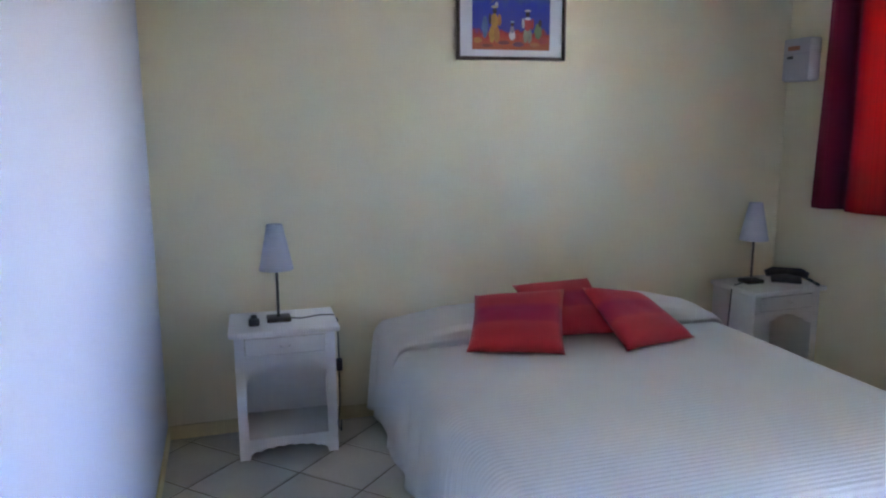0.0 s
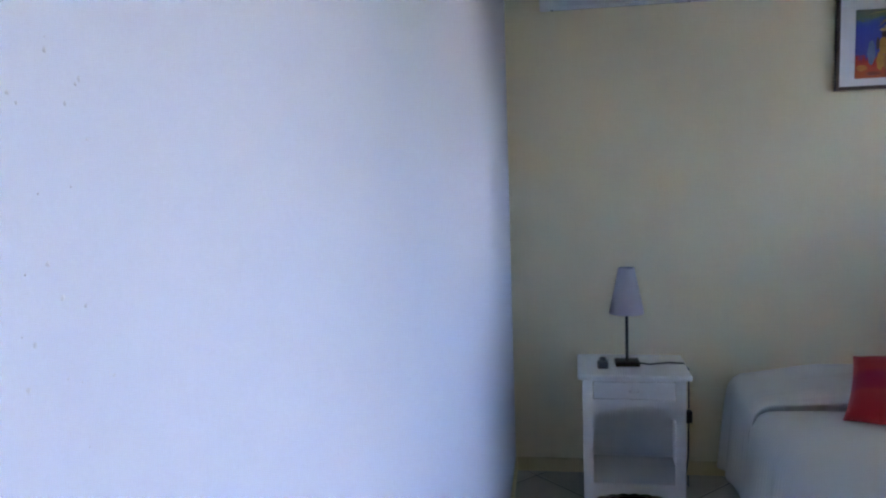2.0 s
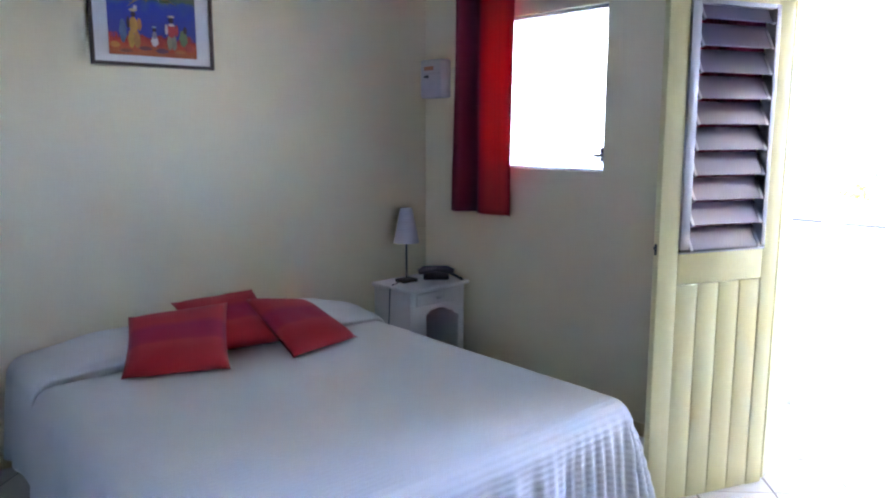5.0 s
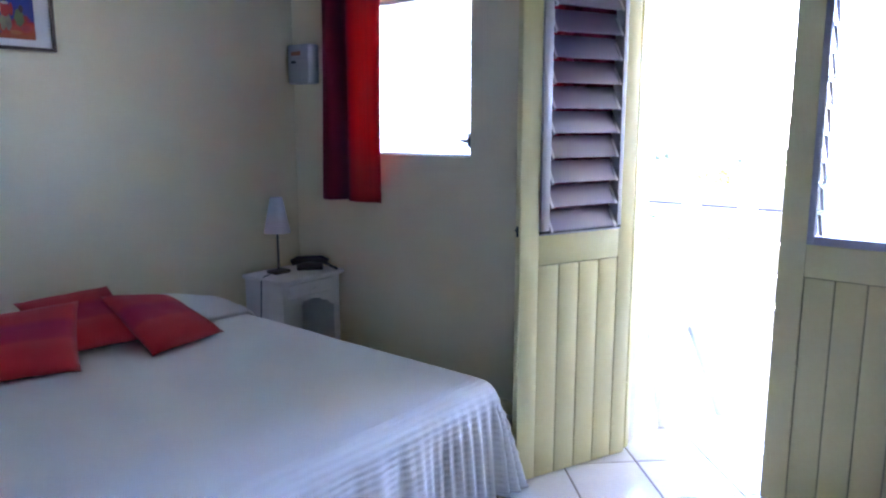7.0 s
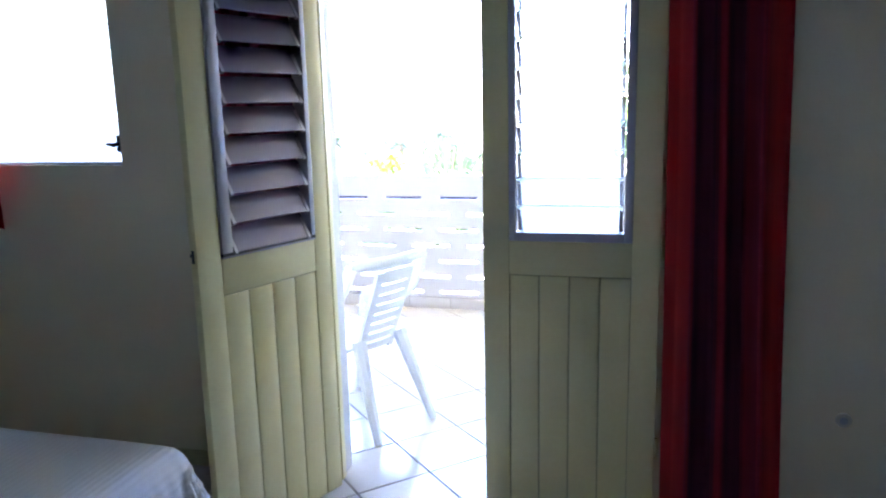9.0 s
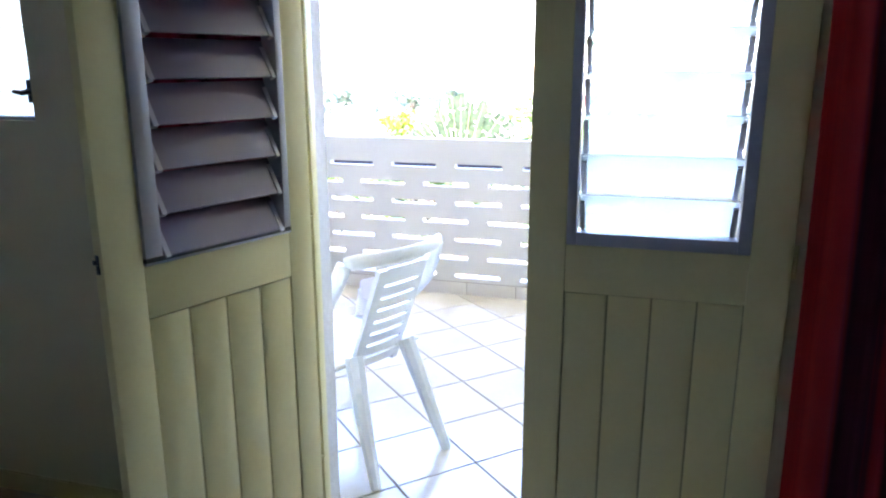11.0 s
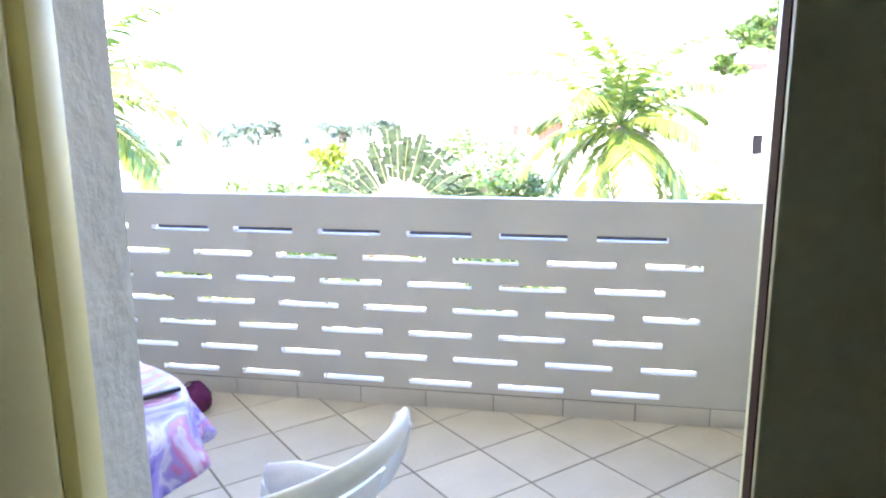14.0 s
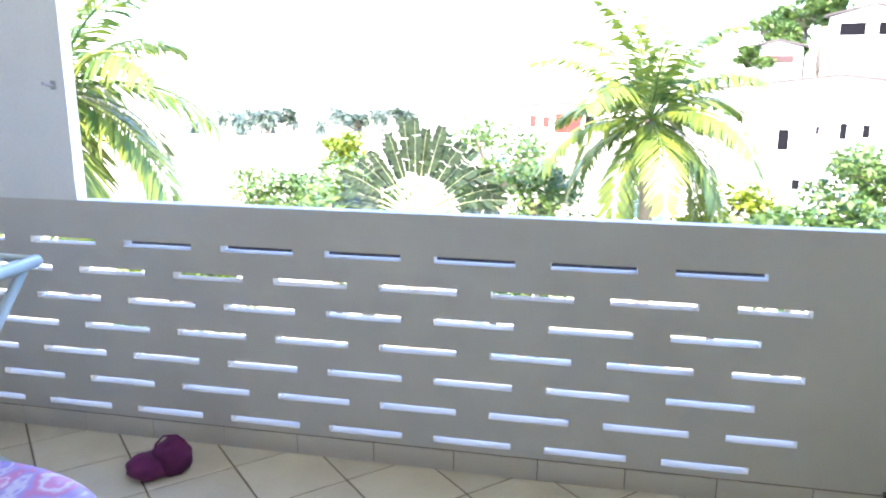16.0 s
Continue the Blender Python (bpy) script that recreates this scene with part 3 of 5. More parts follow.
def bed():
    b = thing("bed", "low double bed base and mattress under a spread", "bed", pose(0, 0, 0))
    box_part("base", BX0 + 0.06, BX1 - 0.06, BY0 + 0.06, BY1, 0.10, 0.27, mat("dark_bed_wood", (0.16, 0.09, 0.05), None, 0.5, 6, 90, 0.2), b, bevel=0.008)
    box_part("mattress", BX0 + 0.03, BX1 - 0.03, BY0 + 0.03, BY1, 0.27, 0.455, M_WHITE_PAINT, b, bevel=0.03)
    for x in (BX0 + 0.12, BX1 - 0.12):
        for y in (BY0 + 0.12, BY1 - 0.12):
            box_part("leg", x - 0.03, x + 0.03, y - 0.03, y + 0.03, 0, 0.10, M_GROOVE, b, bevel=0.004)
    d, step, R = 0.50, 0.0135, 0.085
    X0, X1, Y0 = BX0 + R, BX1 - R, BY0 + R
    us = np.arange(-d, X1 - X0 + d + 1e-6, step)
    vs = sorted(set(np.round(np.concatenate([np.arange(-d, BY1 - Y0, step), np.arange(3.11 - Y0, 3.31 - Y0, 0.005), [BY1 - Y0]]), 4)))
    bm = bmesh.new()
    lay = bm.loops.layers.uv.new("UVMap")
    W = X1 - X0
    grid, flat = [], {}
    for v in vs:
        row = []
        for u in us:
            du = -u if u < 0 else max(0.0, u - W)
            dv = -v if v < 0 else 0.0
            sx = -1 if u < 0 else 1
            x, y = X0 + min(max(u, 0), W), Y0 + max(v, 0)
            r = max(du, dv)
            z = BZ + pillow_rise(x, y) + 0.004 * noise.noise(Vector((x * 2.2, y * 2.2, 0)))
            if r > 0:
                h = math.hypot(du, dv)
                dx, dy = sx * du / h, -dv / h
                if r < R * 1.57:
                    a = r / R
                    out, drop = R * math.sin(a), R * (1 - math.cos(a))
                else:
                    out, drop = R, R + (r - R * 1.57)
                k = max(0.0, (drop - R)) / (d - R)
                along = (y if du > dv else x)
                corner = min(du, dv) / max(r, 1e-6)
                near = math.exp(-(min(abs(u), abs(u - W), 9) if dv >= du else max(v, 0)) / 0.35) if r > 0 else 0
                fold = math.sin(along * 23 + 1.7 * math.sin(along * 7)) * (0.012 + 0.010 * near) + math.sin(along * 105 + 2 * math.sin(along * 9)) * 0.020 * near + math.sin(corner * 19) * 0.034 * (1 if corner > 0 else 0)
                out += k * (0.035 + 0.10 * corner) + smooth01(0.05, 0.24, r) * (0.55 + 0.45 * k) * fold
                x += dx * out
                y += dy * out
                z = max(z - drop * 1.03, 0.035 + 0.01 * math.sin(along * 11))
            ty, tz = tuck(x, y)
            y, z = y + ty, z + tz
            vert = bm.verts.new((x, y, z))
            flat[vert] = (u, v)
            row.append(vert)
        grid.append(row)
    for j in range(len(vs) - 1):
        for i in range(len(us) - 1):
            f = bm.faces.new((grid[j][i], grid[j][i + 1], grid[j + 1][i + 1], grid[j + 1][i]))
            for lp in f.loops:
                lp[lay].uv = flat[lp.vert]
    sp = thing("bedspread", "white ribbed cotton bedspread tucked over the pillows", "bedspread")
    edge = [row[0].co.copy() for row in reversed(grid)] + [v.co.copy() for v in grid[0][1:-1]] + [row[-1].co.copy() for row in grid]
    woven = spread_material()
    cloth = part("cloth", bm, woven, sp, smooth=True)
    bm = bmesh.new()
    tube(bm, edge, 0.006, 6)
    part("hem", bm, woven, sp, "rolled hem along the spread's lower edge", smooth=True)
    s = cloth.modifiers.new("thickness", "SOLIDIFY")
    s.thickness, s.offset = 0.006, 1


bed()


def cushion_material():
    m = bpy.data.materials.new("striped_red_cushion_cloth")
    m.use_nodes = True
    n, l = m.node_tree.nodes, m.node_tree.links
    b = n["Principled BSDF"]
    uv = n.new("ShaderNodeUVMap")
    sep = n.new("ShaderNodeSeparateXYZ")
    l.new(uv.outputs["UV"], sep.inputs["Vector"])
    nz = n.new("ShaderNodeTexNoise")
    nz.noise_dimensions = "1D"
    nz.inputs["Scale"].default_value, nz.inputs["Detail"].default_value = 60, 2
    l.new(sep.outputs["Y"], nz.inputs["W"])
    add = n.new("ShaderNodeMath")
    add.operation = "MULTIPLY_ADD"
    add.inputs[1].default_value = 0.10
    l.new(nz.outputs["Fac"], add.inputs[0])
    l.new(sep.outputs["Y"], add.inputs[2])
    ramp = n.new("ShaderNodeValToRGB")
    e = ramp.color_ramp.elements
    e[0].position, e[0].color = 0.0, (0.58, 0.028, 0.030, 1)
    e[1].position, e[1].color = 1.0, (0.60, 0.036, 0.034, 1)
    for p, c in ((0.30, (0.56, 0.024, 0.030, 1)), (0.42, (0.58, 0.036, 0.044, 1)), (0.48, (0.47, 0.014, 0.050, 1)), (0.68, (0.44, 0.012, 0.058, 1)), (0.76, (0.58, 0.030, 0.038, 1))):
        el = e.new(p)
        el.color = c
    l.new(add.outputs[0], ramp.inputs["Fac"])
    l.new(ramp.outputs["Color"], b.inputs["Base Color"])
    b.inputs["Roughness"].default_value = 0.9
    b.inputs["Sheen Weight"].default_value = 0.15
    tc = n.new("ShaderNodeTexNoise")
    tc.inputs["Scale"].default_value = 300
    bp = n.new("ShaderNodeBump")
    bp.inputs["Strength"].default_value, bp.inputs["Distance"].default_value = 0.4, 0.002
    l.new(tc.outputs["Fac"], bp.inputs["Height"])
    l.new(bp.outputs["Normal"], b.inputs["Normal"])
    return m


M_CUSH = cushion_material()


def cushion(bl, br, tr, tl, thick, label):
    """A stuffed square cushion between its four corners."""
    bl, br, tr, tl = (Vector(p) for p in (bl, br, tr, tl))
    nrm = (br - bl).cross(tl - bl).normalized()
    bm = bmesh.new()
    lay = bm.loops.layers.uv.new("UVMap")
    n = 18
    sides, where = [], {}
    for s in (1, -1):
        g = []
        for j in range(n + 1):
            row = []
            for i in range(n + 1):
                u, v = i / n, j / n
                pu, pv = 1 - (2 * u - 1) ** 4, 1 - (2 * v - 1) ** 4
                # edges draw in a little between the corners
                uu = u + 0.03 * (0.5 - u) * 2 * (1 - (2 * v - 1) ** 2)
                vv = v + 0.03 * (0.5 - v) * 2 * (1 - (2 * u - 1) ** 2)
                p = bl.lerp(br, uu).lerp(tl.lerp(tr, uu), vv)
                wr = 0.006 * noise.noise(Vector((u * 5 + bl.x * 9, v * 5, s)))
                h = thick * 0.5 * (pu * pv) ** 0.55 + wr * pu * pv
                edge = i in (0, n) or j in (0, n)
                if edge and s < 0:
                    row.append(sides[0][j][i])
                else:
                    vert = bm.verts.new(p + nrm * (s * h))
                    where[vert] = (u, v)
                    row.append(vert)
            g.append(row)
        sides.append(g)
        for j in range(n):
            for i in range(n):
                q = [g[j][i], g[j][i + 1], g[j + 1][i + 1], g[j + 1][i]]
                f = bm.faces.new(q if s > 0 else q[::-1])
                for lp in f.loops:
                    lp[lay].uv = where[lp.vert]
    ob = part("cushion", bm, M_CUSH, smooth=True)
    tagged(ob, label, "cushion", "cushions on the bed")
    return ob


cushion((1.37, 3.02, 0.54), (1.80, 2.99, 0.53), (1.75, 3.31, 0.735), (1.34, 3.32, 0.725), 0.10, "crimson striped cushion half hidden behind two others")
cushion((0.995, 3.00, 0.51), (1.40, 2.83, 0.51), (1.56, 3.18, 0.72), (1.12, 3.25, 0.705), 0.11, "red and crimson striped cotton cushion leaning on the pillows")
cushion((1.68, 2.78, 0.515), (2.095, 2.87, 0.515), (2.02, 3.24, 0.645), (1.655, 3.19, 0.72), 0.11, "red striped cotton cushion slumped beside the others")


# ---- bedside tables ----
def nightstand(m, label):
    """White painted cupboard: drawer, arched open niche with a wavy edge, cut-out foot. Origin at the front's lower left corner, front along x."""
    t = thing("nightstand", label, "bedside table", m, "pair of bedside tables")
    W, D, Hn = 0.45, 0.335, 0.615
    st = 0.045
    box_part("side_panel", 0, 0.018, 0.018, D, 0, Hn - 0.025, M_WHITE_PAINT, t, bevel=0.002)
    box_part("side_panel", W - 0.018, W, 0.018, D, 0, Hn - 0.025, M_WHITE_PAINT, t, bevel=0.002)
    box_part("back_panel", 0.018, W - 0.018, D - 0.01, D, 0.05, Hn - 0.025, M_WHITE_PAINT, t)
    box_part("shelf", 0.018, W - 0.018, 0.019, D - 0.01, 0.085, 0.10, M_WHITE_PAINT, t, bevel=0.001)
    box_part("drawer_bottom", 0.018, W - 0.018, 0.019, D - 0.01, 0.485, 0.495, M_WHITE_PAINT, t)
    # front frame, with the arch in its upper part and the foot's cut-out
    n = 48
    arch = []
    for i in range(n + 1):
        u = i / n
        x = st + (W - 2 * st) * u
        base = 0.392 + 0.070 * math.sin(math.pi * u) ** 0.8
        scal = 0.013 * abs(math.sin(u * math.pi * 6)) * (1 - math.exp(-((u - 0.5) / 0.17) ** 2))
        arch.append((x, base - scal + 0.010))
    bm = bmesh.new()
    bx(bm, 0, st, 0, 0.018, 0, Hn - 0.025)
    bx(bm, W - st, W, 0, 0.018, 0, Hn - 0.025)
    outline(bm, [(st, 0.495)] + arch + [(W - st, 0.495)], 0.0, 0.018)
    bx(bm, st, W - st, 0, 0.018, 0.578, Hn - 0.025)
    foot = [(st + (W - 2 * st) * i / n, 0.014 + 0.036 * math.sin(math.pi * i / n) ** 0.6 + 0.007 * abs(math.sin(math.pi * 7 * i / n))) for i in range(n + 1)]
    outline(bm, [(st, 0.10)] + [(st, 0.001)] + foot[1:-1] + [(W - st, 0.001), (W - st, 0.10)], 0.0, 0.018)
    part("front_frame", bm, M_WHITE_PAINT, t)
    box_part("drawer_gap", st + 0.001, W - st - 0.001, 0.012, 0.017, 0.4955, 0.5775, M_GROOVE, t, "dark gap round the drawer")
    dr = box_part("drawer_front", st + 0.003, W - st - 0.003, -0.007, 0.012, 0.499, 0.575, M_WHITE_PAINT, t, bevel=0.004)
    bm = bmesh.new()
    tube(bm, [(W / 2 - 0.02, -0.008, 0.537), (W / 2 - 0.012, -0.02, 0.533), (W / 2 + 0.012, -0.02, 0.533), (W / 2 + 0.02, -0.008, 0.537)], 0.005, 8)
    lathe(bm, [(0.016, 0.0), (0.018, 0.003), (0.010, 0.006)], 16)
    for v in bm.verts:
        if abs(v.co.z) < 0.01:
            v.co = Vector((W / 2 + v.co.x * 1.3, -0.007 - v.co.z, 0.537 + v.co.y * 0.8))
    part("drawer_handle", bm, M_WHITE_PAINT, dr, "small white drawer pull")
    bm = bmesh.new()
    bx(bm, -0.022, W + 0.022, -0.03, D + 0.002, Hn - 0.025, Hn)
    part("top", bm, M_WHITE_PAINT, t, bevel=0.008, seg=3)
    return t


nightstand(pose(-0.005, 3.275, 0, 0, 0, -1.5), "white painted bedside table with an arched niche")
nightstand(pose(2.70, 3.20, 0, 0, 0, 3), "white painted bedside table in the corner by the window")

M_SHADE = mat("pale_grey_lampshade", (0.50, 0.50, 0.54), (0.44, 0.44, 0.48), 0.8, 8, 220, 0.3)
M_DARK_METAL = mat("dark_bronze_metal", (0.07, 0.06, 0.05), (0.11, 0.095, 0.08), 0.4, 10, 80, 0.1, metal=0.7)


def table_lamp(x, y, z, cord_pts, label):
    t = thing("table_lamp", label, "table lamp", pose(x, y, z), "pair of bedside lamps")
    box_part("base", -0.055, 0.055, -0.045, 0.045, 0, 0.020, M_DARK_METAL, t, bevel=0.004)
    bm = bmesh.new()
    lathe(bm, [(0.012, 0.02), (0.007, 0.03), (0.0065, 0.26), (0.012, 0.265), (0.012, 0.30)], 14)
    part("stem", bm, M_DARK_METAL, t, smooth=True)
    bm = bmesh.new()
    seg = 32
    prof = [(0.079, 0.245), (0.036, 0.455), (0.034, 0.455), (0.077, 0.245)]
    rings = [[bm.verts.new((r * math.cos(2 * math.pi * i / seg), r * math.sin(2 * math.pi * i / seg), zz)) for i in range(seg)] for r, zz in prof]
    for a in range(4):
        p, q = rings[a], rings[(a + 1) % 4]
        for i in range(seg):
            bm.faces.new((p[i], p[(i + 1) % seg], q[(i + 1) % seg], q[i]))
    part("shade", bm, M_SHADE, t, "pale grey cloth lampshade", smooth=False)
    bm = bmesh.new()
    lathe(bm, [(0.016, 0.30), (0.026, 0.34), (0.020, 0.38), (0.004, 0.395)], 14)
    part("bulb", bm, M_PLASTIC, t, smooth=True)
    bm = bmesh.new()
    tube(bm, cord_pts, 0.0032, 6)
    part("cord", bm, M_BLACK, t, "black flex with a switch")
    return t


table_lamp(0.205, 3.42, 0.615, [(0.05, 0.0, 0.008), (0.10, -0.01, 0.004), (0.19, 0.02, 0.004), (0.255, 0.01, 0.004), (0.275, 0.0, -0.02), (0.277, 0.0, -0.2), (0.275, 0.005, -0.45), (0.265, 0.03, -0.57), (0.285, 0.05, -0.61), (0.30, 0.15, -0.60)], "slim bronze table lamp with a grey cone shade")
table_lamp(2.83, 3.40, 0.615, [(-0.05, 0.0, 0.008), (-0.09, -0.02, 0.004), (-0.138, -0.04, 0.004), (-0.162, -0.045, -0.02), (-0.165, -0.03, -0.3), (-0.165, 0.0, -0.55)], "slim table lamp with a grey cone shade beside the telephone")
sw = box_part("flex_switch", 0.468, 0.496, 3.40, 3.43, 0.34, 0.40, M_BLACK, bevel=0.006)
tagged(sw, "small black inline switch on the lamp flex", "switch")
bm = bmesh.new()
bx(bm, 0.065, 0.115, 3.335, 3.375, 0.615, 0.650)
bx(bm, 0.075, 0.105, 3.345, 3.365, 0.648, 0.668)
tagged(part("travel_clock", bm, M_BLACK, bevel=0.007), "small black travel clock on the bedside table", "clock")


def telephone():
    t = thing("telephone", "dark desk telephone with a coiled cord", "telephone", pose(3.035, 3.36, 0.615, 0, 0, -38))
    bm = bmesh.new()
    bx(bm, -0.08, 0.08, -0.06, 0.06, 0, 0.02)
    for v in bm.verts:
        if v.co.y > 0 and v.co.z > 0.01:
            v.co.z += 0.012
    part("body", bm, M_BLACK, t, bevel=0.008)
    bm = bmesh.new()
    tube(bm, [(-0.11, 0.0, 0.040), (-0.07, 0.0, 0.056), (0.0, 0.0, 0.062), (0.07, 0.0, 0.056), (0.11, 0.0, 0.040)], [0.020, 0.026, 0.020, 0.026, 0.020], 12)
    part("handset", bm, M_BLACK, t, smooth=True)
    bm = bmesh.new()
    pts = [(0.10 + 0.05 * k / 60 * 1.2 + 0.007 * math.cos(k * 1.3), 0.0 - 0.10 * k / 60, 0.03 - 0.018 * k / 60 + 0.007 * math.sin(k * 1.3)) for k in range(61)]
    tube(bm, pts, 0.003, 5)
    part("cord", bm, M_BLACK, t)


telephone()


# ---- on the walls ----
def picture():
    t = thing("picture", "framed painting in bright blue, orange and red", "picture", pose(1.146, YN, 1.836))
    W, Hh, fw = 0.592, 0.415, 0.016
    wood = mat("dark_frame_wood", (0.05, 0.03, 0.022), (0.09, 0.055, 0.035), 0.4, 8, 60, 0.1)
    for x0, x1, z0, z1 in ((0, fw, 0, Hh), (W - fw, W, 0, Hh), (fw, W - fw, 0, fw), (fw, W - fw, Hh - fw, Hh)):
        box_part("frame", x0, x1, -0.026, -0.001, z0, z1, wood, t, bevel=0.003)
    box_part("mount", fw, W - fw, -0.012, -0.001, fw, Hh - fw, mat("white_mount_card", (0.80, 0.80, 0.80), None, 0.7, 5, 90, 0.05), t, "white card mount")
    m = bpy.data.materials.new("painted_canvas")
    m.use_nodes = True
    n, l = m.node_tree.nodes, m.node_tree.links
    b = n["Principled BSDF"]
    tc = n.new("ShaderNodeTexCoord")
    nz = n.new("ShaderNodeTexNoise")
    nz.inputs["Scale"].default_value, nz.inputs["Detail"].default_value = 22, 4
    l.new(tc.outputs["Object"], nz.inputs["Vector"])
    sep = n.new("ShaderNodeSeparateXYZ")
    l.new(tc.outputs["Object"], sep.inputs["Vector"])
    ma = n.new("ShaderNodeMath")
    ma.operation = "MULTIPLY_ADD"
    ma.inputs[1].default_value = 0.10
    l.new(nz.outputs["Fac"], ma.inputs[0])
    l.new(sep.outputs["Z"], ma.inputs[2])
    ramp = n.new("ShaderNodeValToRGB")
    ramp.color_ramp.elements[0].position, ramp.color_ramp.elements[0].color = 0.12, (0.45, 0.10, 0.03, 1)
    ramp.color_ramp.elements[1].position, ramp.color_ramp.elements[1].color = 0.40, (0.16, 0.16, 0.10, 1)
    for p, c in ((0.16, (0.50, 0.06, 0.03, 1)), (0.19, (0.35, 0.03, 0.03, 1)), (0.20, (0.05, 0.06, 0.30, 1)), (0.32, (0.04, 0.07, 0.42, 1)), (0.35, (0.05, 0.10, 0.35, 1)), (0.37, (0.10, 0.16, 0.10, 1))):
        el = ramp.color_ramp.elements.new(p)
        el.color = c
    l.new(ma.outputs[0], ramp.inputs["Fac"])
    l.new(ramp.outputs["Color"], b.inputs["Base Color"])
    b.inputs["Roughness"].default_value = 0.5
    x0, x1, z0, z1 = fw + 0.067, W - fw - 0.071, 0.050, 0.350
    box_part("print", x0, x1, -0.014, -0.0125, z0, z1, m, t, "bright painted scene in blue and red")

    def dab(cx, cz, rx, rz, col, lift):
        bm = bmesh.new()
        k = 14
        pts = [(cx + rx * math.cos(2 * math.pi * i / k) * (1 + 0.15 * math.sin(3 * i)), cz + rz * math.sin(2 * math.pi * i / k)) for i in range(k)]
        outline(bm, pts, -0.0145 - lift, -0.0138)
        part("paint_patch", bm, mat("paint", col, tuple(c * 0.7 for c in col), 0.5, 30, 90, 0.1), t)

    ochre, skin, white, red, green, teal = (0.58, 0.30, 0.05), (0.07, 0.04, 0.05), (0.70, 0.66, 0.64), (0.55, 0.06, 0.05), (0.16, 0.22, 0.10), (0.10, 0.18, 0.34)
    for i, (cx, cz, rx, rz, col) in enumerate((
            (0.440, 0.145, 0.020, 0.040, green), (0.150, 0.160, 0.016, 0.055, teal), (0.450, 0.185, 0.010, 0.018, skin),
            (0.188, 0.125, 0.016, 0.042, ochre), (0.214, 0.125, 0.015, 0.042, (0.50, 0.22, 0.05)), (0.200, 0.190, 0.020, 0.038, ochre), (0.228, 0.195, 0.010, 0.030, (0.48, 0.20, 0.06)), (0.176, 0.200, 0.007, 0.028, skin),
            (0.202, 0.240, 0.011, 0.015, skin), (0.202, 0.259, 0.019, 0.007, (0.64, 0.52, 0.30)), (0.212, 0.272, 0.009, 0.010, white),
            (0.297, 0.122, 0.017, 0.025, white), (0.297, 0.150, 0.011, 0.018, (0.30, 0.28, 0.34)), (0.297, 0.176, 0.009, 0.010, skin), (0.297, 0.188, 0.011, 0.005, (0.24, 0.36, 0.52)),
            (0.370, 0.120, 0.012, 0.036, (0.36, 0.32, 0.20)), (0.392, 0.120, 0.012, 0.036, (0.30, 0.28, 0.20)), (0.381, 0.178, 0.021, 0.034, red), (0.381, 0.205, 0.016, 0.007, white), (0.408, 0.182, 0.007, 0.026, red), (0.356, 0.182, 0.007, 0.026, (0.60, 0.56, 0.50)),
            (0.381, 0.228, 0.011, 0.016, skin), (0.381, 0.244, 0.016, 0.006, (0.66, 0.58, 0.48)),
            (0.110, 0.095, 0.022, 0.014, (0.60, 0.22, 0.05)), (0.470, 0.098, 0.024, 0.016, (0.55, 0.08, 0.06)), (0.250, 0.085, 0.030, 0.010, (0.22, 0.06, 0.05)), (0.330, 0.078, 0.030, 0.012, (0.20, 0.07, 0.10)), (0.420, 0.078, 0.026, 0.009, (0.60, 0.18, 0.06)), (0.160, 0.070, 0.030, 0.009, (0.30, 0.08, 0.04)))):
        dab(cx, cz, rx, rz, col, 0.0002 * i)
    rnd = random.Random(4)
    for k in range(22):
        # strokes of a palm crown fanning out below the upper edge
        a = radians(186 + 168 * k / 21)
        ln = rnd.uniform(0.08, 0.19) * (1.0 if abs(math.cos(a)) > 0.5 else 0.5)
        c0 = Vector((0.29 + rnd.uniform(-0.03, 0.03), 0.347))
        d, e = Vector((math.cos(a), math.sin(a) * 0.55)), Vector((-math.sin(a), math.cos(a)))
        pts = [c0, c0 + d * ln * 0.45 + e * 0.0045, c0 + d * ln, c0 + d * ln * 0.5 - e * 0.0045]
        bm = bmesh.new()
        outline(bm, [(p.x, p.y) for p in pts], -0.0192 - 0.00004 * k, -0.0138)
        col = rnd.choice(((0.30, 0.30, 0.10), (0.10, 0.16, 0.08), (0.34, 0.26, 0.08), (0.05, 0.10, 0.07), (0.50, 0.50, 0.46)))
        part("paint_patch", bm, mat("paint", col, tuple(c * 0.7 for c in col), 0.5, 30, 90, 0.1), t)


picture()


def air_conditioner():
    t = thing("air_conditioner", "white wall-mounted air conditioner above the bedside table", "air conditioner", pose(-0.166, YN, 2.263))
    W = 0.80
    bm = bmesh.new()
    prof = [(0, 0.015), (-0.05, 0.0), (-0.15, 0.0), (-0.185, 0.02), (-0.20, 0.08), (-0.20, 0.24), (-0.18, 0.27), (0, 0.27)]
    a = [bm.verts.new((0, y, z)) for y, z in prof]
    b = [bm.verts.new((W, y, z)) for y, z in prof]
    bm.faces.new(a)
    bm.faces.new(b)
    for i in range(len(prof)):
        j = (i + 1) % len(prof)
        bm.faces.new((a[i], a[j], b[j], b[i]))
    part("casing", bm, M_PLASTIC, t, bevel=0.006)
    box_part("air_flap", 0.06, W - 0.14, -0.178, -0.09, -0.006, -0.001, M_PLASTIC, t, bevel=0.002)
    box_part("slot", 0.05, W - 0.13, -0.085, -0.075, -0.004, -0.001, M_BLACK, t)


air_conditioner()


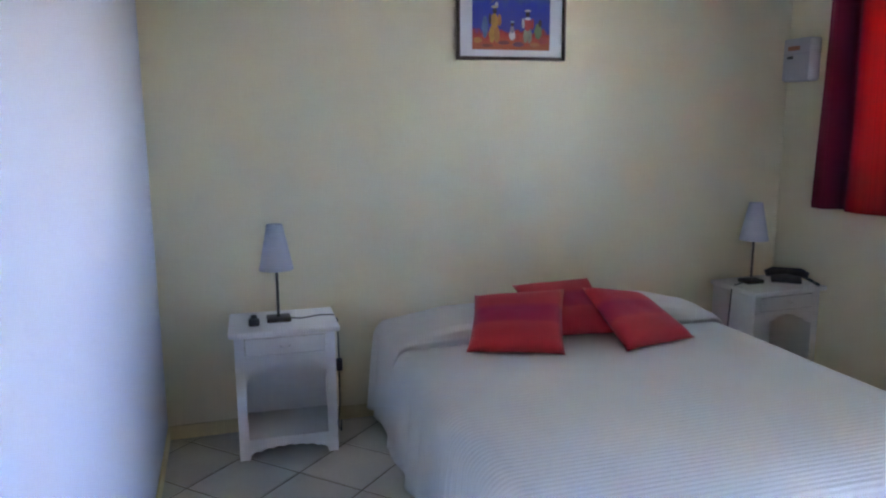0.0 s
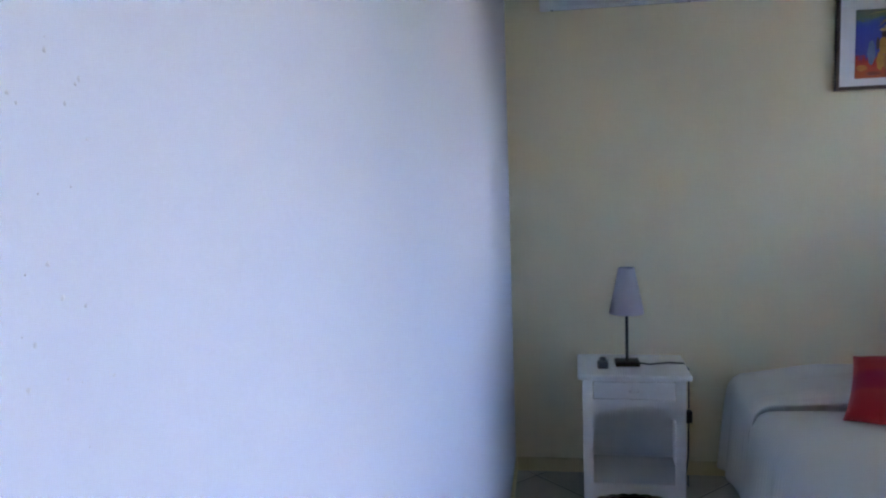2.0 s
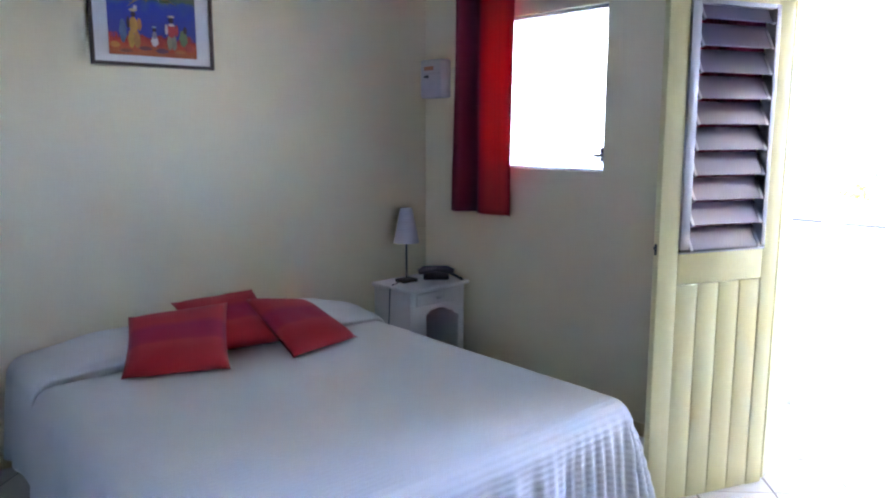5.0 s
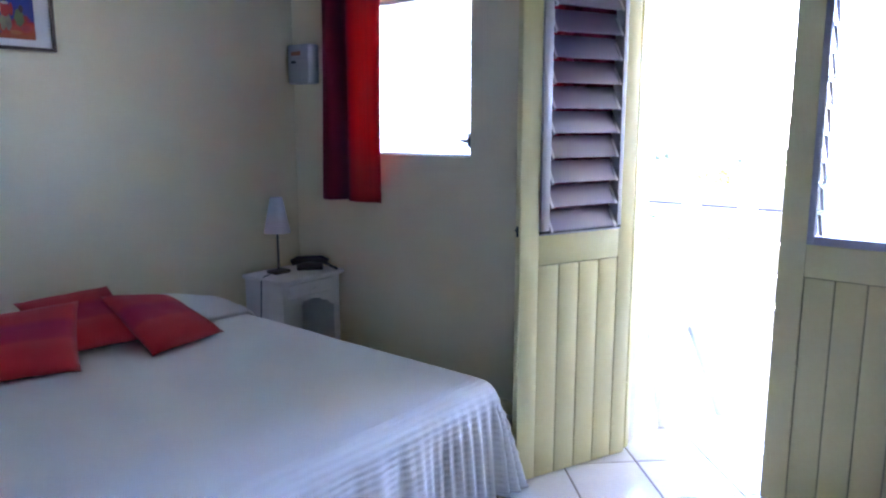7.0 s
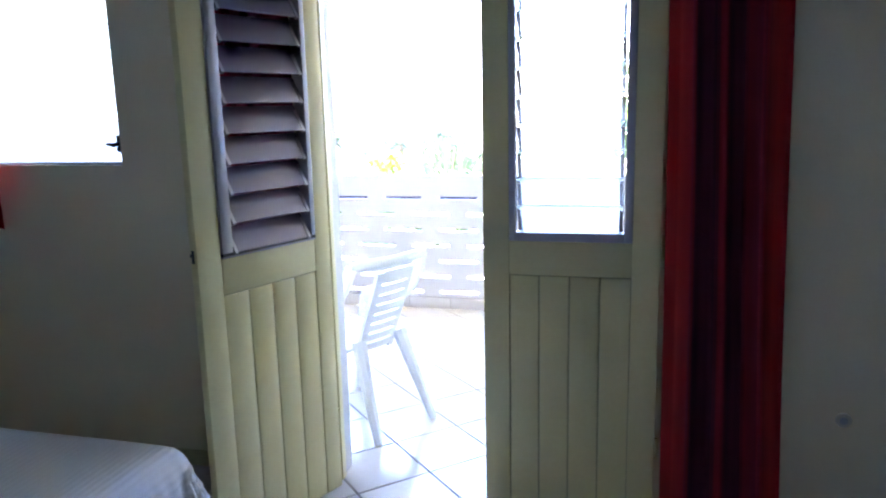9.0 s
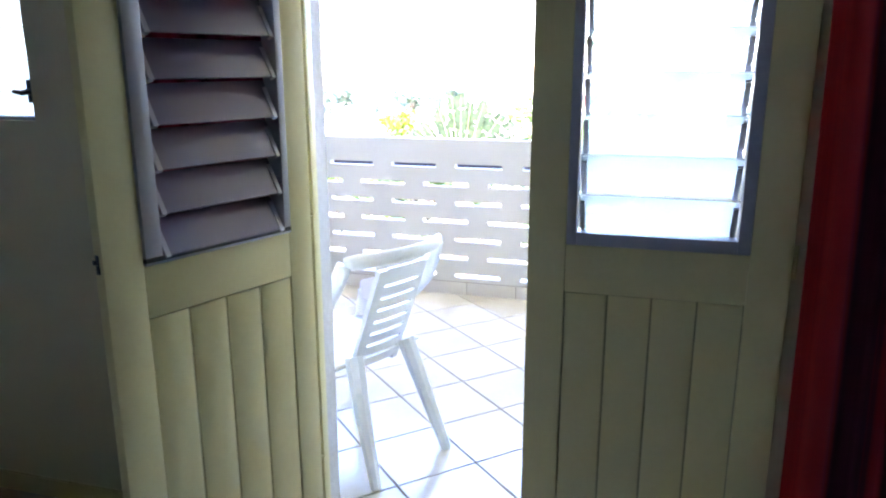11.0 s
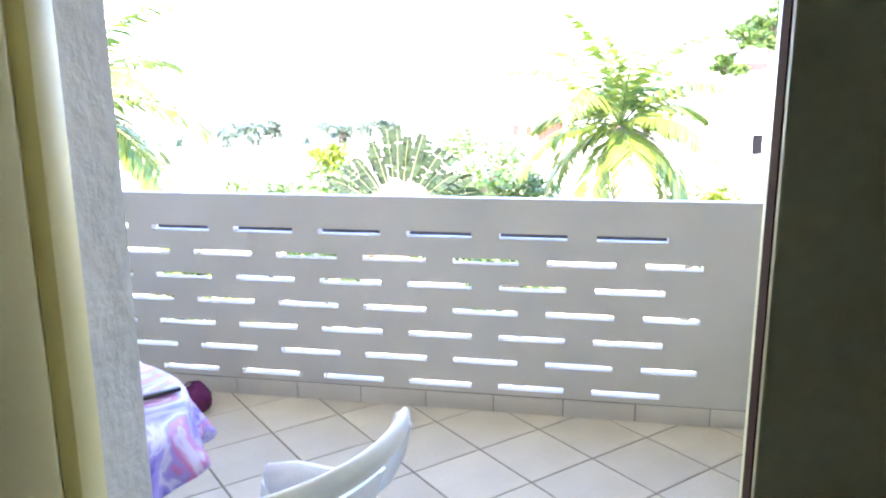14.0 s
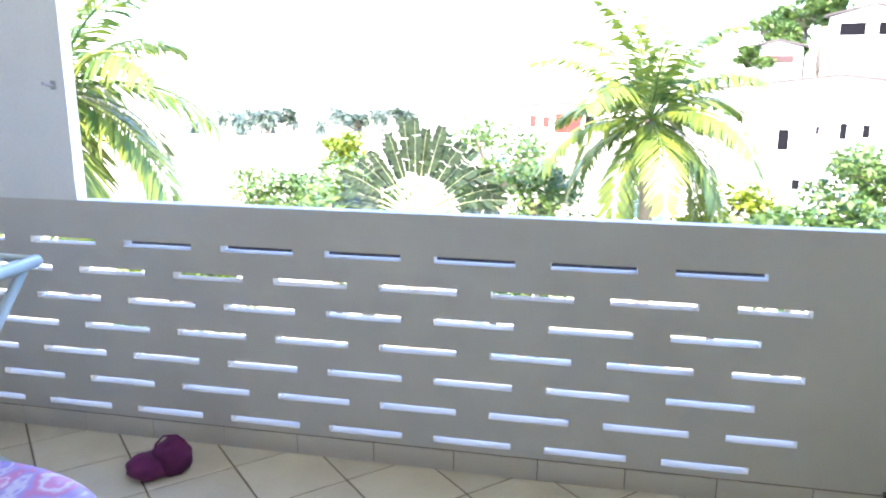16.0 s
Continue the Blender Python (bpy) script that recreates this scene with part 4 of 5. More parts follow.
def meter_box():
    grey = mat("aged_grey_plastic", (0.52, 0.52, 0.52), (0.45, 0.45, 0.45), 0.5, 6, 60, 0.05)
    t = thing("fuse_box", "white plastic fuse box with an orange sticker", "fuse box", pose(XE, 3.37, 1.735))
    box_part("case", -0.085, -0.001, 0, 0.205, 0, 0.235, grey, t, bevel=0.016)
    box_part("sticker", -0.088, -0.084, 0.075, 0.16, 0.168, 0.192, mat("orange_label", (0.42, 0.17, 0.08), None, 0.5), t, "orange warning label")
    box_part("switch", -0.094, -0.084, 0.12, 0.158, 0.122, 0.138, M_BLACK, t, bevel=0.002)
    box_part("lid_seam", -0.0875, -0.0845, 0.01, 0.195, 0.148, 0.151, M_ALU, t)


meter_box()


def wall_socket():
    t = thing("wall_socket", "round cream wall socket low on the wall", "socket", pose(XE, -0.575, 0.45))
    bm = bmesh.new()
    lathe(bm, [(0.026, 0.0), (0.026, 0.006), (0.022, 0.009)], 24)
    part("plate", bm, mat("cream_socket_plastic", (0.62, 0.58, 0.46), None, 0.5), t, m=pose(0, 0, 0, 0, -90, 0))
    bm = bmesh.new()
    lathe(bm, [(0.013, 0.0085), (0.013, 0.0105)], 20)
    part("socket_well", bm, mat("grey_socket_plastic", (0.42, 0.42, 0.44), None, 0.5), t, m=pose(0, 0, 0, 0, -90, 0))


wall_socket()


def side_chair():
    """White painted chair with curved back stiles, a dark seat and a red garment over it."""
    t = thing("side_chair", "white painted chair with curved back and dark seat", "chair", pose(2.42, -0.82, 0, 0, 0, 0))
    for x in (-0.19, 0.19):
        for y, h in ((0.19, 0.44), (-0.19, 0.44)):
            bm = bmesh.new()
            tube(bm, [(x, y, 0), (x * 0.96, y * 0.96, 0.25), (x, y, h)], [0.016, 0.02, 0.024], 10)
            part("leg", bm, M_WHITE_PAINT, t, smooth=True)
    for y in (0.2, -0.2):
        bm = bmesh.new()
        tube(bm, [(0.2, y, 0.42), (0.215, y * 0.93, 0.52), (0.205, y * 0.90, 0.60), (0.235, y * 1.0, 0.68), (0.25, y * 1.08, 0.73)], [0.022, 0.018, 0.017, 0.018, 0.016], 10)
        part("back_stile", bm, M_WHITE_PAINT, t, smooth=True)
    bm = bmesh.new()
    tube(bm, [(0.25, -0.215, 0.73), (0.26, -0.1, 0.75), (0.262, 0, 0.755), (0.26, 0.1, 0.75), (0.25, 0.215, 0.73)], [0.018, 0.024, 0.026, 0.024, 0.018], 10)
    part("top_rail", bm, M_WHITE_PAINT, t, smooth=True)
    box_part("seat_frame", -0.22, 0.22, -0.22, 0.22, 0.40, 0.45, M_WHITE_PAINT, t, bevel=0.012)
    box_part("seat", -0.19, 0.19, -0.185, 0.185, 0.447, 0.475, mat("dark_seat_cloth", (0.02, 0.018, 0.02), None, 0.8), t, "dark upholstered seat", bevel=0.012)
    bm = bmesh.new()
    lathe(bm, [(0.03, 0.455), (0.10, 0.47), (0.135, 0.56), (0.13, 0.66), (0.09, 0.725), (0.02, 0.74)], 20, 0.02, -0.12, 0.55, 1.0)
    for v in bm.verts:
        v.co += 0.02 * Vector((noise.noise(v.co * 9), noise.noise(v.co * 9 + Vector((5, 0, 0))), noise.noise(v.co * 7)))
    tagged(part("red_bundle", bm, M_CUSHION, smooth=True, m=pose(2.42, -0.82, 0.012)), "crumpled red cloth bundle on the white chair", "cloth")


side_chair()


def light_switch():
    t = thing("light_switch", "white plastic light switch on the side wall", "light switch", pose(XW, 0.955, 1.025))
    box_part("plate", 0.0, 0.010, -0.068, 0.068, -0.042, 0.042, M_PLASTIC, t, bevel=0.003)
    for y in (-0.035, 0.035):
        box_part("rocker", 0.010, 0.016, y - 0.018, y + 0.018, -0.024, 0.030, M_PLASTIC, t, bevel=0.002)
        box_part("gap", 0.0095, 0.0108, y - 0.021, y + 0.021, -0.027, 0.033, M_BLACK, t)


light_switch()


def wall_specks():
    """Small chips and splashes in the paint of the side wall."""
    rnd = random.Random(17)
    bm = bmesh.new()
    for k in range(30):
        y, z = 0.20 + 0.14 * rnd.random() ** 0.7, rnd.uniform(1.38, 1.66)
        r = rnd.choice((0.0006, 0.0008, 0.0011, 0.0016))
        n = 7
        pts = [(r * rnd.uniform(0.6, 1.5) * math.cos(6.283 * i / n), r * rnd.uniform(0.6, 1.4) * math.sin(6.283 * i / n)) for i in range(n)]
        a = [bm.verts.new((XW + 0.0004, y + p, z + q)) for p, q in pts]
        c = bm.verts.new((XW + 0.0009, y, z))
        for i in range(n):
            bm.faces.new((a[i], a[(i + 1) % n], c))
    ob = part("wall_specks", bm, mat("old_grey_splash", (0.40, 0.40, 0.40), (0.5, 0.5, 0.5), 0.7, 40, 90, 0.1))
    tagged(ob, "small grey chips and splashes in the wall paint", "paint marks", kind="stuff")


wall_specks()


# ---- balcony ----
def plastic_chair(m):
    """White moulded garden armchair: slotted curved back, top rail running into the arms. Faces +y."""
    c = thing("garden_chair", "white moulded plastic garden armchair", "chair", m)
    W = 0.225

    def back_point(x, z):
        # the back leans and wraps forwards at the sides
        y = -0.21 - 0.16 * (z - 0.42) / 0.4 + 1.28 * x * x
        return Vector((x, y, z))

    def strip(bm, x0, x1, z0, z1, n=8, th=0.012):
        ra, rb = [], []
        for i in range(n + 1):
            x = x0 + (x1 - x0) * i / n
            for z, store in ((z0, ra), (z1, rb)):
                p = back_point(x, z) - Vector((0, 0, 0.2 * x * x))
                store.append((bm.verts.new(p), bm.verts.new(p + Vector((0, th, 0)))))
        for i in range(n):
            (a0, a1), (b0, b1) = ra[i], ra[i + 1]
            (c0, c1), (d0, d1) = rb[i], rb[i + 1]
            for q in ((a0, b0, d0, c0), (a1, c1, d1, b1), (a0, a1, b1, b0), (c0, d0, d1, c1)):
                bm.faces.new(q)
        for s in (0, n):
            (a0, a1), (c0, c1) = ra[s], rb[s]
            bm.faces.new((a0, c0, c1, a1))

    z0, z1 = 0.39, 0.795
    n = 8
    pitch = (z1 - z0) / n
    for k in range(n):
        bm = bmesh.new()
        za = z0 + k * pitch
        strip(bm, -0.092, 0.092, za, za + pitch - (0.013 if k < n - 1 else -0.012))
        part("back_slat", bm, M_PLASTIC, c)
    for s in (-1, 1):
        bm = bmesh.new()
        strip(bm, *sorted((s * 0.088, s * 0.122)), z0 - 0.02, 0.80, 2, 0.022)
        part("back_post", bm, M_PLASTIC, c)
    bm = bmesh.new()
    pts = []
    for i in range(17):
        x = -0.243 + 0.486 * i / 16
        pts.append(back_point(x, 0.848 - 0.1 * x * x) + Vector((0, 0.011, 0)))
    tube(bm, pts, [0.011] + [0.0135] * 15 + [0.011], 12, 2.0)
    part("top_rail", bm, M_PLASTIC, c, smooth=True)
    for s in (-1, 1):
        e = back_point(0.243, 0.83)
        bm = bmesh.new()
        pts = [Vector((s * 0.241, e.y + 0.008, 0.835)), Vector((s * 0.250, e.y + 0.035, 0.77)), Vector((s * 0.262, e.y + 0.09, 0.68)), Vector((s * 0.270, e.y + 0.17, 0.61)), Vector((s * 0.270, 0.06, 0.57)), Vector((s * 0.262, 0.16, 0.54))]
        tube(bm, pts, [0.014, 0.015, 0.016, 0.020, 0.026, 0.024], 10, 2.0)
        part("armrest", bm, M_PLASTIC, c, smooth=True)
        # legs splay outwards to the floor; the front ones rise to the arms
        bm = bmesh.new()
        tube(bm, [(s * 0.270, 0.24, 0.0), (s * 0.262, 0.20, 0.32), (s * 0.262, 0.16, 0.54)], [0.024, 0.030, 0.026], 8)
        part("leg", bm, M_PLASTIC, c)
        bm = bmesh.new()
        tube(bm, [(s * 0.195, -0.37, 0.0), (s * 0.165, -0.28, 0.24), (s * 0.135, -0.205, 0.45)], [0.021, 0.030, 0.038], 8)
        part("leg", bm, M_PLASTIC, c)
    bm = bmesh.new()
    k = 10
    g = []
    for j in range(k + 1):
        row = []
        for i in range(k + 1):
            u, v = i / k * 2 - 1, j / k
            row.append(bm.verts.new((u * (0.215 + 0.035 * v), -0.20 + 0.45 * v, 0.43 - 0.025 * (1 - u * u) * math.sin(math.pi * min(1, v * 1.1)) - (0.03 * max(0, v - 0.85) / 0.15))))
        g.append(row)
    for j in range(k):
        for i in range(k):
            bm.faces.new((g[j][i], g[j][i + 1], g[j + 1][i + 1], g[j + 1][i]))
    seat = part("seat", bm, M_PLASTIC, c, smooth=True)
    s = seat.modifiers.new("thickness", "SOLIDIFY")
    s.thickness = 0.014
    return c


plastic_chair(pose(3.857, 1.514, 0, 0, 0, -25))

# round table with a printed cloth
TX, TY, TZ, TR = 3.965, 2.175, 0.74, 0.455


def cloth_material():
    m = bpy.data.materials.new("printed_tablecloth")
    m.use_nodes = True
    n, l = m.node_tree.nodes, m.node_tree.links
    b = n["Principled BSDF"]
    tc = n.new("ShaderNodeTexCoord")
    warp = n.new("ShaderNodeTexNoise")
    warp.inputs["Scale"].default_value, warp.inputs["Detail"].default_value, warp.inputs["Distortion"].default_value = 3.4, 3.5, 2.6
    l.new(tc.outputs["Object"], warp.inputs["Vector"])
    ramp = n.new("ShaderNodeValToRGB")
    ramp.color_ramp.interpolation = "EASE"
    e = ramp.color_ramp.elements
    e[0].position, e[0].color = 0.30, (0.11, 0.08, 0.38, 1)
    e[1].position, e[1].color = 0.74, (0.52, 0.44, 0.62, 1)
    for p, c in ((0.38, (0.28, 0.22, 0.54, 1)), (0.44, (0.52, 0.47, 0.60, 1)), (0.50, (0.30, 0.22, 0.52, 1)), (0.56, (0.52, 0.15, 0.34, 1)), (0.62, (0.58, 0.50, 0.64, 1)), (0.67, (0.55, 0.18, 0.40, 1))):
        el = e.new(p)
        el.color = c
    l.new(warp.outputs["Fac"], ramp.inputs["Fac"])
    l.new(ramp.outputs["Color"], b.inputs["Base Color"])
    b.inputs["Roughness"].default_value = 0.45
    return m


def table():
    t = thing("round_table", "round plastic garden table under a printed cloth", "table", pose(TX, TY, 0))
    bm = bmesh.new()
    lathe(bm, [(TR - 0.03, TZ - 0.035), (TR - 0.012, TZ - 0.03), (TR - 0.012, TZ - 0.006), (TR - 0.02, TZ - 0.004)], 48)
    part("tabletop", bm, M_PLASTIC, t)
    for a in (45, 135, 225, 315):
        ca, sa = math.cos(radians(a)), math.sin(radians(a))
        bm = bmesh.new()
        tube(bm, [(0.31 * ca, 0.31 * sa, 0), (0.28 * ca, 0.28 * sa, 0.4), (0.25 * ca, 0.25 * sa, TZ - 0.035)], [0.02, 0.026, 0.03], 8)
        part("leg", bm, M_PLASTIC, t)
    bm = bmesh.new()
    seg = 96
    rings = []
    for k, (r, z) in enumerate([(0.10, 0), (0.20, 0), (0.30, 0), (TR - 0.03, 0), (TR - 0.008, -0.002), (TR + 0.004, -0.012), (TR + 0.008, -0.05), (TR + 0.012, -0.11), (TR + 0.018, -0.17), (TR + 0.022, -0.215)]):
        ring = []
        for i in range(seg):
            a = 2 * math.pi * i / seg
            d = max(0, -z - 0.02) / 0.2
            rr = r + d * (0.035 * math.sin(9 * a + 0.8) + 0.018 * math.sin(17 * a))
            # the corners of the square cloth hang lower and stand out
            lobe = abs(math.cos(2 * a + 1.1)) ** 1.5
            rr += 0.045 * d * lobe
            zz = z * (1 - 0.45 * (1 - lobe) * min(1, d * 1.5))
            ring.append(bm.verts.new((TX + rr * math.cos(a), TY + rr * math.sin(a), TZ + zz)))
        rings.append(ring)
    for p, q in zip(rings, rings[1:]):
        for i in range(seg):
            bm.faces.new((p[i], p[(i + 1) % seg], q[(i + 1) % seg], q[i]))
    bm.faces.new(rings[0])
    c = part("tablecloth", bm, cloth_material(), smooth=True)
    tagged(c, "purple and pink printed cloth draped over the round table", "tablecloth")
    s = c.modifiers.new("thickness", "SOLIDIFY")
    s.thickness, s.offset = 0.002, 1


table()


def cup(x, y):
    t = thing("cup", "orange translucent plastic cup on the table", "cup", pose(x, y, TZ + 0.003))
    m = glass("amber_plastic", (0.80, 0.42, 0.10), 0.12, 0.32, (0.50, 0.20, 0.03), 0.08)
    bm = bmesh.new()
    seg = 28
    prof = [(0.001, 0), (0.030, 0), (0.033, 0.004), (0.0425, 0.105), (0.044, 0.108), (0.041, 0.108), (0.031, 0.008), (0.001, 0.006)]
    rings = [[bm.verts.new((r * math.cos(2 * math.pi * i / seg), r * math.sin(2 * math.pi * i / seg), z)) for i in range(seg)] for r, z in prof]
    for p, q in zip(rings, rings[1:]):
        for i in range(seg):
            bm.faces.new((p[i], p[(i + 1) % seg], q[(i + 1) % seg], q[i]))
    part("body", bm, m, t, smooth=True)
    bm = bmesh.new()
    lathe(bm, [(0.039, 0.070), (0.0395, 0.072)], 24)
    part("drink", bm, mat("orange_drink", (0.60, 0.20, 0.02), None, 0.1), t)


cup(4.065, 1.95)


def knife(x, y, ang):
    t = thing("table_knife", "knife with a black handle lying on the cloth", "knife", pose(x, y, TZ + 0.004, 0, 0, ang))
    bm = bmesh.new()
    bx(bm, 0, 0.10, -0.009, 0.009, 0, 0.012)
    part("handle", bm, M_BLACK, t, bevel=0.004)
    bm = bmesh.new()
    outline(bm, [(-0.11, 0.004), (-0.09, 0.001), (0.0, 0.001), (0.0, 0.016), (-0.08, 0.014)], -0.001, 0.001)
    part("blade", bm, M_ALU, t, "steel blade", m=pose(0, 0, 0.004, 90))


knife(4.14, 1.875, -38)


def plate(x, y):
    bm = bmesh.new()
    lathe(bm, [(0.03, 0.0), (0.05, 0.001), (0.085, 0.014), (0.083, 0.016), (0.05, 0.006), (0.01, 0.005)], 36)
    tagged(part("saucer", bm, M_PLASTIC, smooth=True, m=pose(x, y, TZ + 0.003)), "small white saucer on the table", "saucer")


plate(3.98, 1.88)


def drying_rack():
    """Folding clothes rack of pale tube: two long rails, cross wires and crossed legs."""
    t = thing("drying_rack", "pale grey-green metal clothes rack standing on the balcony", "clothes rack", pose(0, 0, 0))
    m = mat("grey_green_enamel", (0.44, 0.53, 0.51), (0.38, 0.47, 0.46), 0.35, 6, 60, 0.05)
    z = 0.90
    A, B = Vector((5.38, 2.90, z)), Vector((4.45, 2.84, z))
    C, D = A + Vector((0.03, 0.52, 0)), B + Vector((0.03, 0.52, 0))
    for name, p, q, r in (("rail", A, B, 0.021), ("rail", C, D, 0.017), ("end_bar", A, C, 0.015), ("end_bar", B, D, 0.015)):
        bm = bmesh.new()
        tube(bm, [p, p.lerp(q, 0.5), q], r, 10)
        part(name, bm, m, t, smooth=True)
    for k in range(1, 8):
        bm = bmesh.new()
        p, q = A.lerp(C, k / 8), B.lerp(D, k / 8)
        tube(bm, [p, q], 0.004, 6)
        part("wire", bm, m, t, smooth=True)
    for p, q in ((A, B), (C, D)):
        dy = 0.02 if p is A else -0.02
        for s, e in ((p.lerp(q, 0.03), q), (p.lerp(q, 0.97), p)):
            bm = bmesh.new()
            foot = Vector((e.x, e.y + dy, 0.012))
            tube(bm, [s + Vector((0, dy, 0)), foot], 0.018, 10)
            part("leg", bm, m, t, smooth=True)
    bm = bmesh.new()
    k = 16
    g = []
    for j in range(k + 1):
        row = []
        for i in range(k + 1):
            u, v = i / k, j / k
            x = 4.75 + 0.42 * u
            yy = 3.02 + 0.26 * v
            row.append(bm.verts.new((x, yy, z + 0.024 + 0.012 * noise.noise(Vector((x * 14, yy * 14, 0))))))
        g.append(row)
    for j in range(k):
        for i in range(k):
            bm.faces.new((g[j][i], g[j][i + 1], g[j + 1][i + 1], g[j + 1][i]))
    c = part("towel", bm, M_WHITE_PAINT, smooth=True)
    s = c.modifiers.new("thickness", "SOLIDIFY")
    s.thickness, s.offset = 0.012, 0
    tagged(c, "folded white towel lying on the clothes rack", "towel")


drying_rack()


def bag():
    """A soft purple shoulder bag slumped on the tiles."""
    t = thing("bag", "soft purple cloth bag slumped on the floor tiles", "bag", pose(5.615, 2.615, 0, 0, 0, 20) @ Matrix.Diagonal((0.72, 0.72, 0.72, 1)))
    m = mat("purple_cloth", (0.11, 0.012, 0.075), (0.16, 0.02, 0.10), 0.9, 10, 150, 0.6)
    bm = bmesh.new()
    bmesh.ops.create_icosphere(bm, subdivisions=4, radius=1)
    for v in bm.verts:
        p = v.co.copy()
        lump = 1 + 0.16 * noise.noise(p * 1.7) + 0.07 * noise.noise(p * 4)
        x, y, z = p.x * 0.095 * lump, p.y * 0.105 * lump, p.z * 0.11 * lump
        v.co = (x, y - 0.02, max(0.0, z + 0.085))
    part("body", bm, m, t, smooth=True)
    bm = bmesh.new()
    bmesh.ops.create_icosphere(bm, subdivisions=3, radius=1)
    for v in bm.verts:
        p = v.co.copy()
        lump = 1 + 0.2 * noise.noise(p * 2 + Vector((4, 0, 0)))
        v.co = (p.x * 0.11 * lump - 0.03, p.y * 0.115 * lump + 0.10, max(0.0, p.z * 0.065 * lump + 0.055))
    part("flap", bm, m, t, smooth=True)
    bm = bmesh.new()
    tube(bm, [(0.0, -0.09, 0.17), (0.01, -0.05, 0.205), (0.01, 0.02, 0.205), (0.0, 0.06, 0.165), (-0.02, 0.08, 0.10)], 0.009, 8, 0.6)
    part("strap", bm, m, t, smooth=True)


bag()

# drain stub and dark plug by the skirting
bm = bmesh.new()
lathe(bm, [(0.020, 0.0), (0.022, 0.02), (0.015, 0.03)], 14)
tagged(part("floor_plug", bm, M_BLACK, m=pose(5.80, 0.005, 0.0)), "small black rubber plug on the balcony floor", "plug")
box_part("skirting_end", XP - 0.022, XP, -0.045, -0.035, 0, 0.10, M_GROUT)
structure(bpy.data.objects["skirting_end"], "dark end strip of the skirting at the wall joint", "trim")


def kitchenette():
    y = -0.52
    c = thing("kitchen_cabinet", "yellow cream kitchen base cabinet with knobs", "cabinet", pose(0, y, 0))
    x0, x1 = 4.30, XP - 0.002
    box_part("body", x0, x1, -0.60, -0.02, 0.0, 0.835, M_DOOR, c)
    xs = [x1 - 0.02, 5.30, 4.82, x0]
    for i, (a, b) in enumerate(zip(xs, xs[1:])):
        d = box_part("door", b + 0.003, a - 0.003, -0.019, 0.0, 0.012, 0.825, M_DOOR, c, bevel=0.003)
        bm = bmesh.new()
        lathe(bm, [(0.006, 0.0), (0.006, 0.012), (0.016, 0.018), (0.015, 0.026), (0.006, 0.030)], 18)
        part("knob", bm, M_BLACK, d, "round black knob", m=pose(b + 0.08, 0.0, 0.742, -90, 0, 0), smooth=True)
    box_part("side_strip", x1 - 0.018, x1, -0.02, -0.002, 0.0, 0.83, M_WHITE_PAINT, c)
    w = thing("worktop", "white tiled worktop with dark grout lines", "worktop", pose(0, y, 0))
    box_part("slab", x0 - 0.02, x1, -0.60, 0.022, 0.835, 0.893, M_GROUT, w)
    m = mat("white_wall_tile", (0.78, 0.80, 0.84), (0.74, 0.76, 0.8), 0.12, 4, 60, 0.03)
    x = x1 - 0.004
    while x > x0 + 0.06:
        box_part("tile", x - 0.101, x, 0.022, 0.028, 0.838, 0.886, m, w, bevel=0.002)
        for k in range(6):
            box_part("tile", x - 0.101, x, -0.077 - 0.107 * k, 0.022 - 0.107 * k, 0.893, 0.899, m, w, bevel=0.0015)
        x -= 0.107
    s = thing("sink", "steel sink set in the tiled worktop", "sink", pose(5.10, y - 0.30, 0.899))
    bm = bmesh.new()
    for x0, x1, y0, y1 in ((-0.24, 0.24, -0.19, -0.165), (-0.24, 0.24, 0.165, 0.19), (-0.24, -0.215, -0.165, 0.165), (0.215, 0.24, -0.165, 0.165)):
        bx(bm, x0, x1, y0, y1, 0, 0.006)
    part("rim", bm, M_ALU, s)
    box_part("basin", -0.215, 0.215, -0.165, 0.165, 0.0005, 0.002, M_DARK_METAL, s)
    y_plast = mat("yellow_plastic", (0.75, 0.48, 0.04), (0.68, 0.42, 0.03), 0.4, 6, 60, 0.05)
    d = thing("dish_rack", "yellow plastic dish rack on a cream tray", "dish rack", pose(5.645, y - 0.37, 0.902))
    cream = mat("cream_plastic", (0.80, 0.66, 0.34), (0.74, 0.60, 0.30), 0.4, 6, 60, 0.05)
    bm = bmesh.new()
    bx(bm, -0.175, 0.175, -0.15, 0.15, 0, 0.014)
    part("tray", bm, cream, d, "pale cream drip tray", bevel=0.006)
    # flared sides of the basket, open above
    for ax in (0, 1):
        for sg in (-1, 1):
            w, o = ((0.115, 0.135), (0.135, 0.115))[ax]
            lo = [(-w, o * sg), (w, o * sg)]
            hi = [(-w - 0.022, (o + 0.022) * sg), (w + 0.022, (o + 0.022) * sg)]
            bm = bmesh.new()
            q = [(p, 0.014) for p in lo] + [(p, 0.115) for p in hi[::-1]]
            f = [bm.verts.new((p[1], p[0], z) if ax == 0 else (p[0], p[1], z)) for p, z in q]
            bm.faces.new(f)
            wall = part("side", bm, y_plast, d)
            th = wall.modifiers.new("thickness", "SOLIDIFY")
            th.thickness, th.offset = 0.006, 0
    for k in range(7):
        bm = bmesh.new()
        tube(bm, [(-0.10 + 0.033 * k, -0.08, 0.014), (-0.10 + 0.033 * k, -0.08, 0.08), (-0.10 + 0.033 * k, -0.03, 0.014)], 0.0035, 6)
        part("prong", bm, y_plast, d)
    bm = bmesh.new()
    tube(bm, [(0, 0, 0), (0.02, 0, 0.10), (0.035, 0, 0.135)], [0.006, 0.008, 0.010], 8)
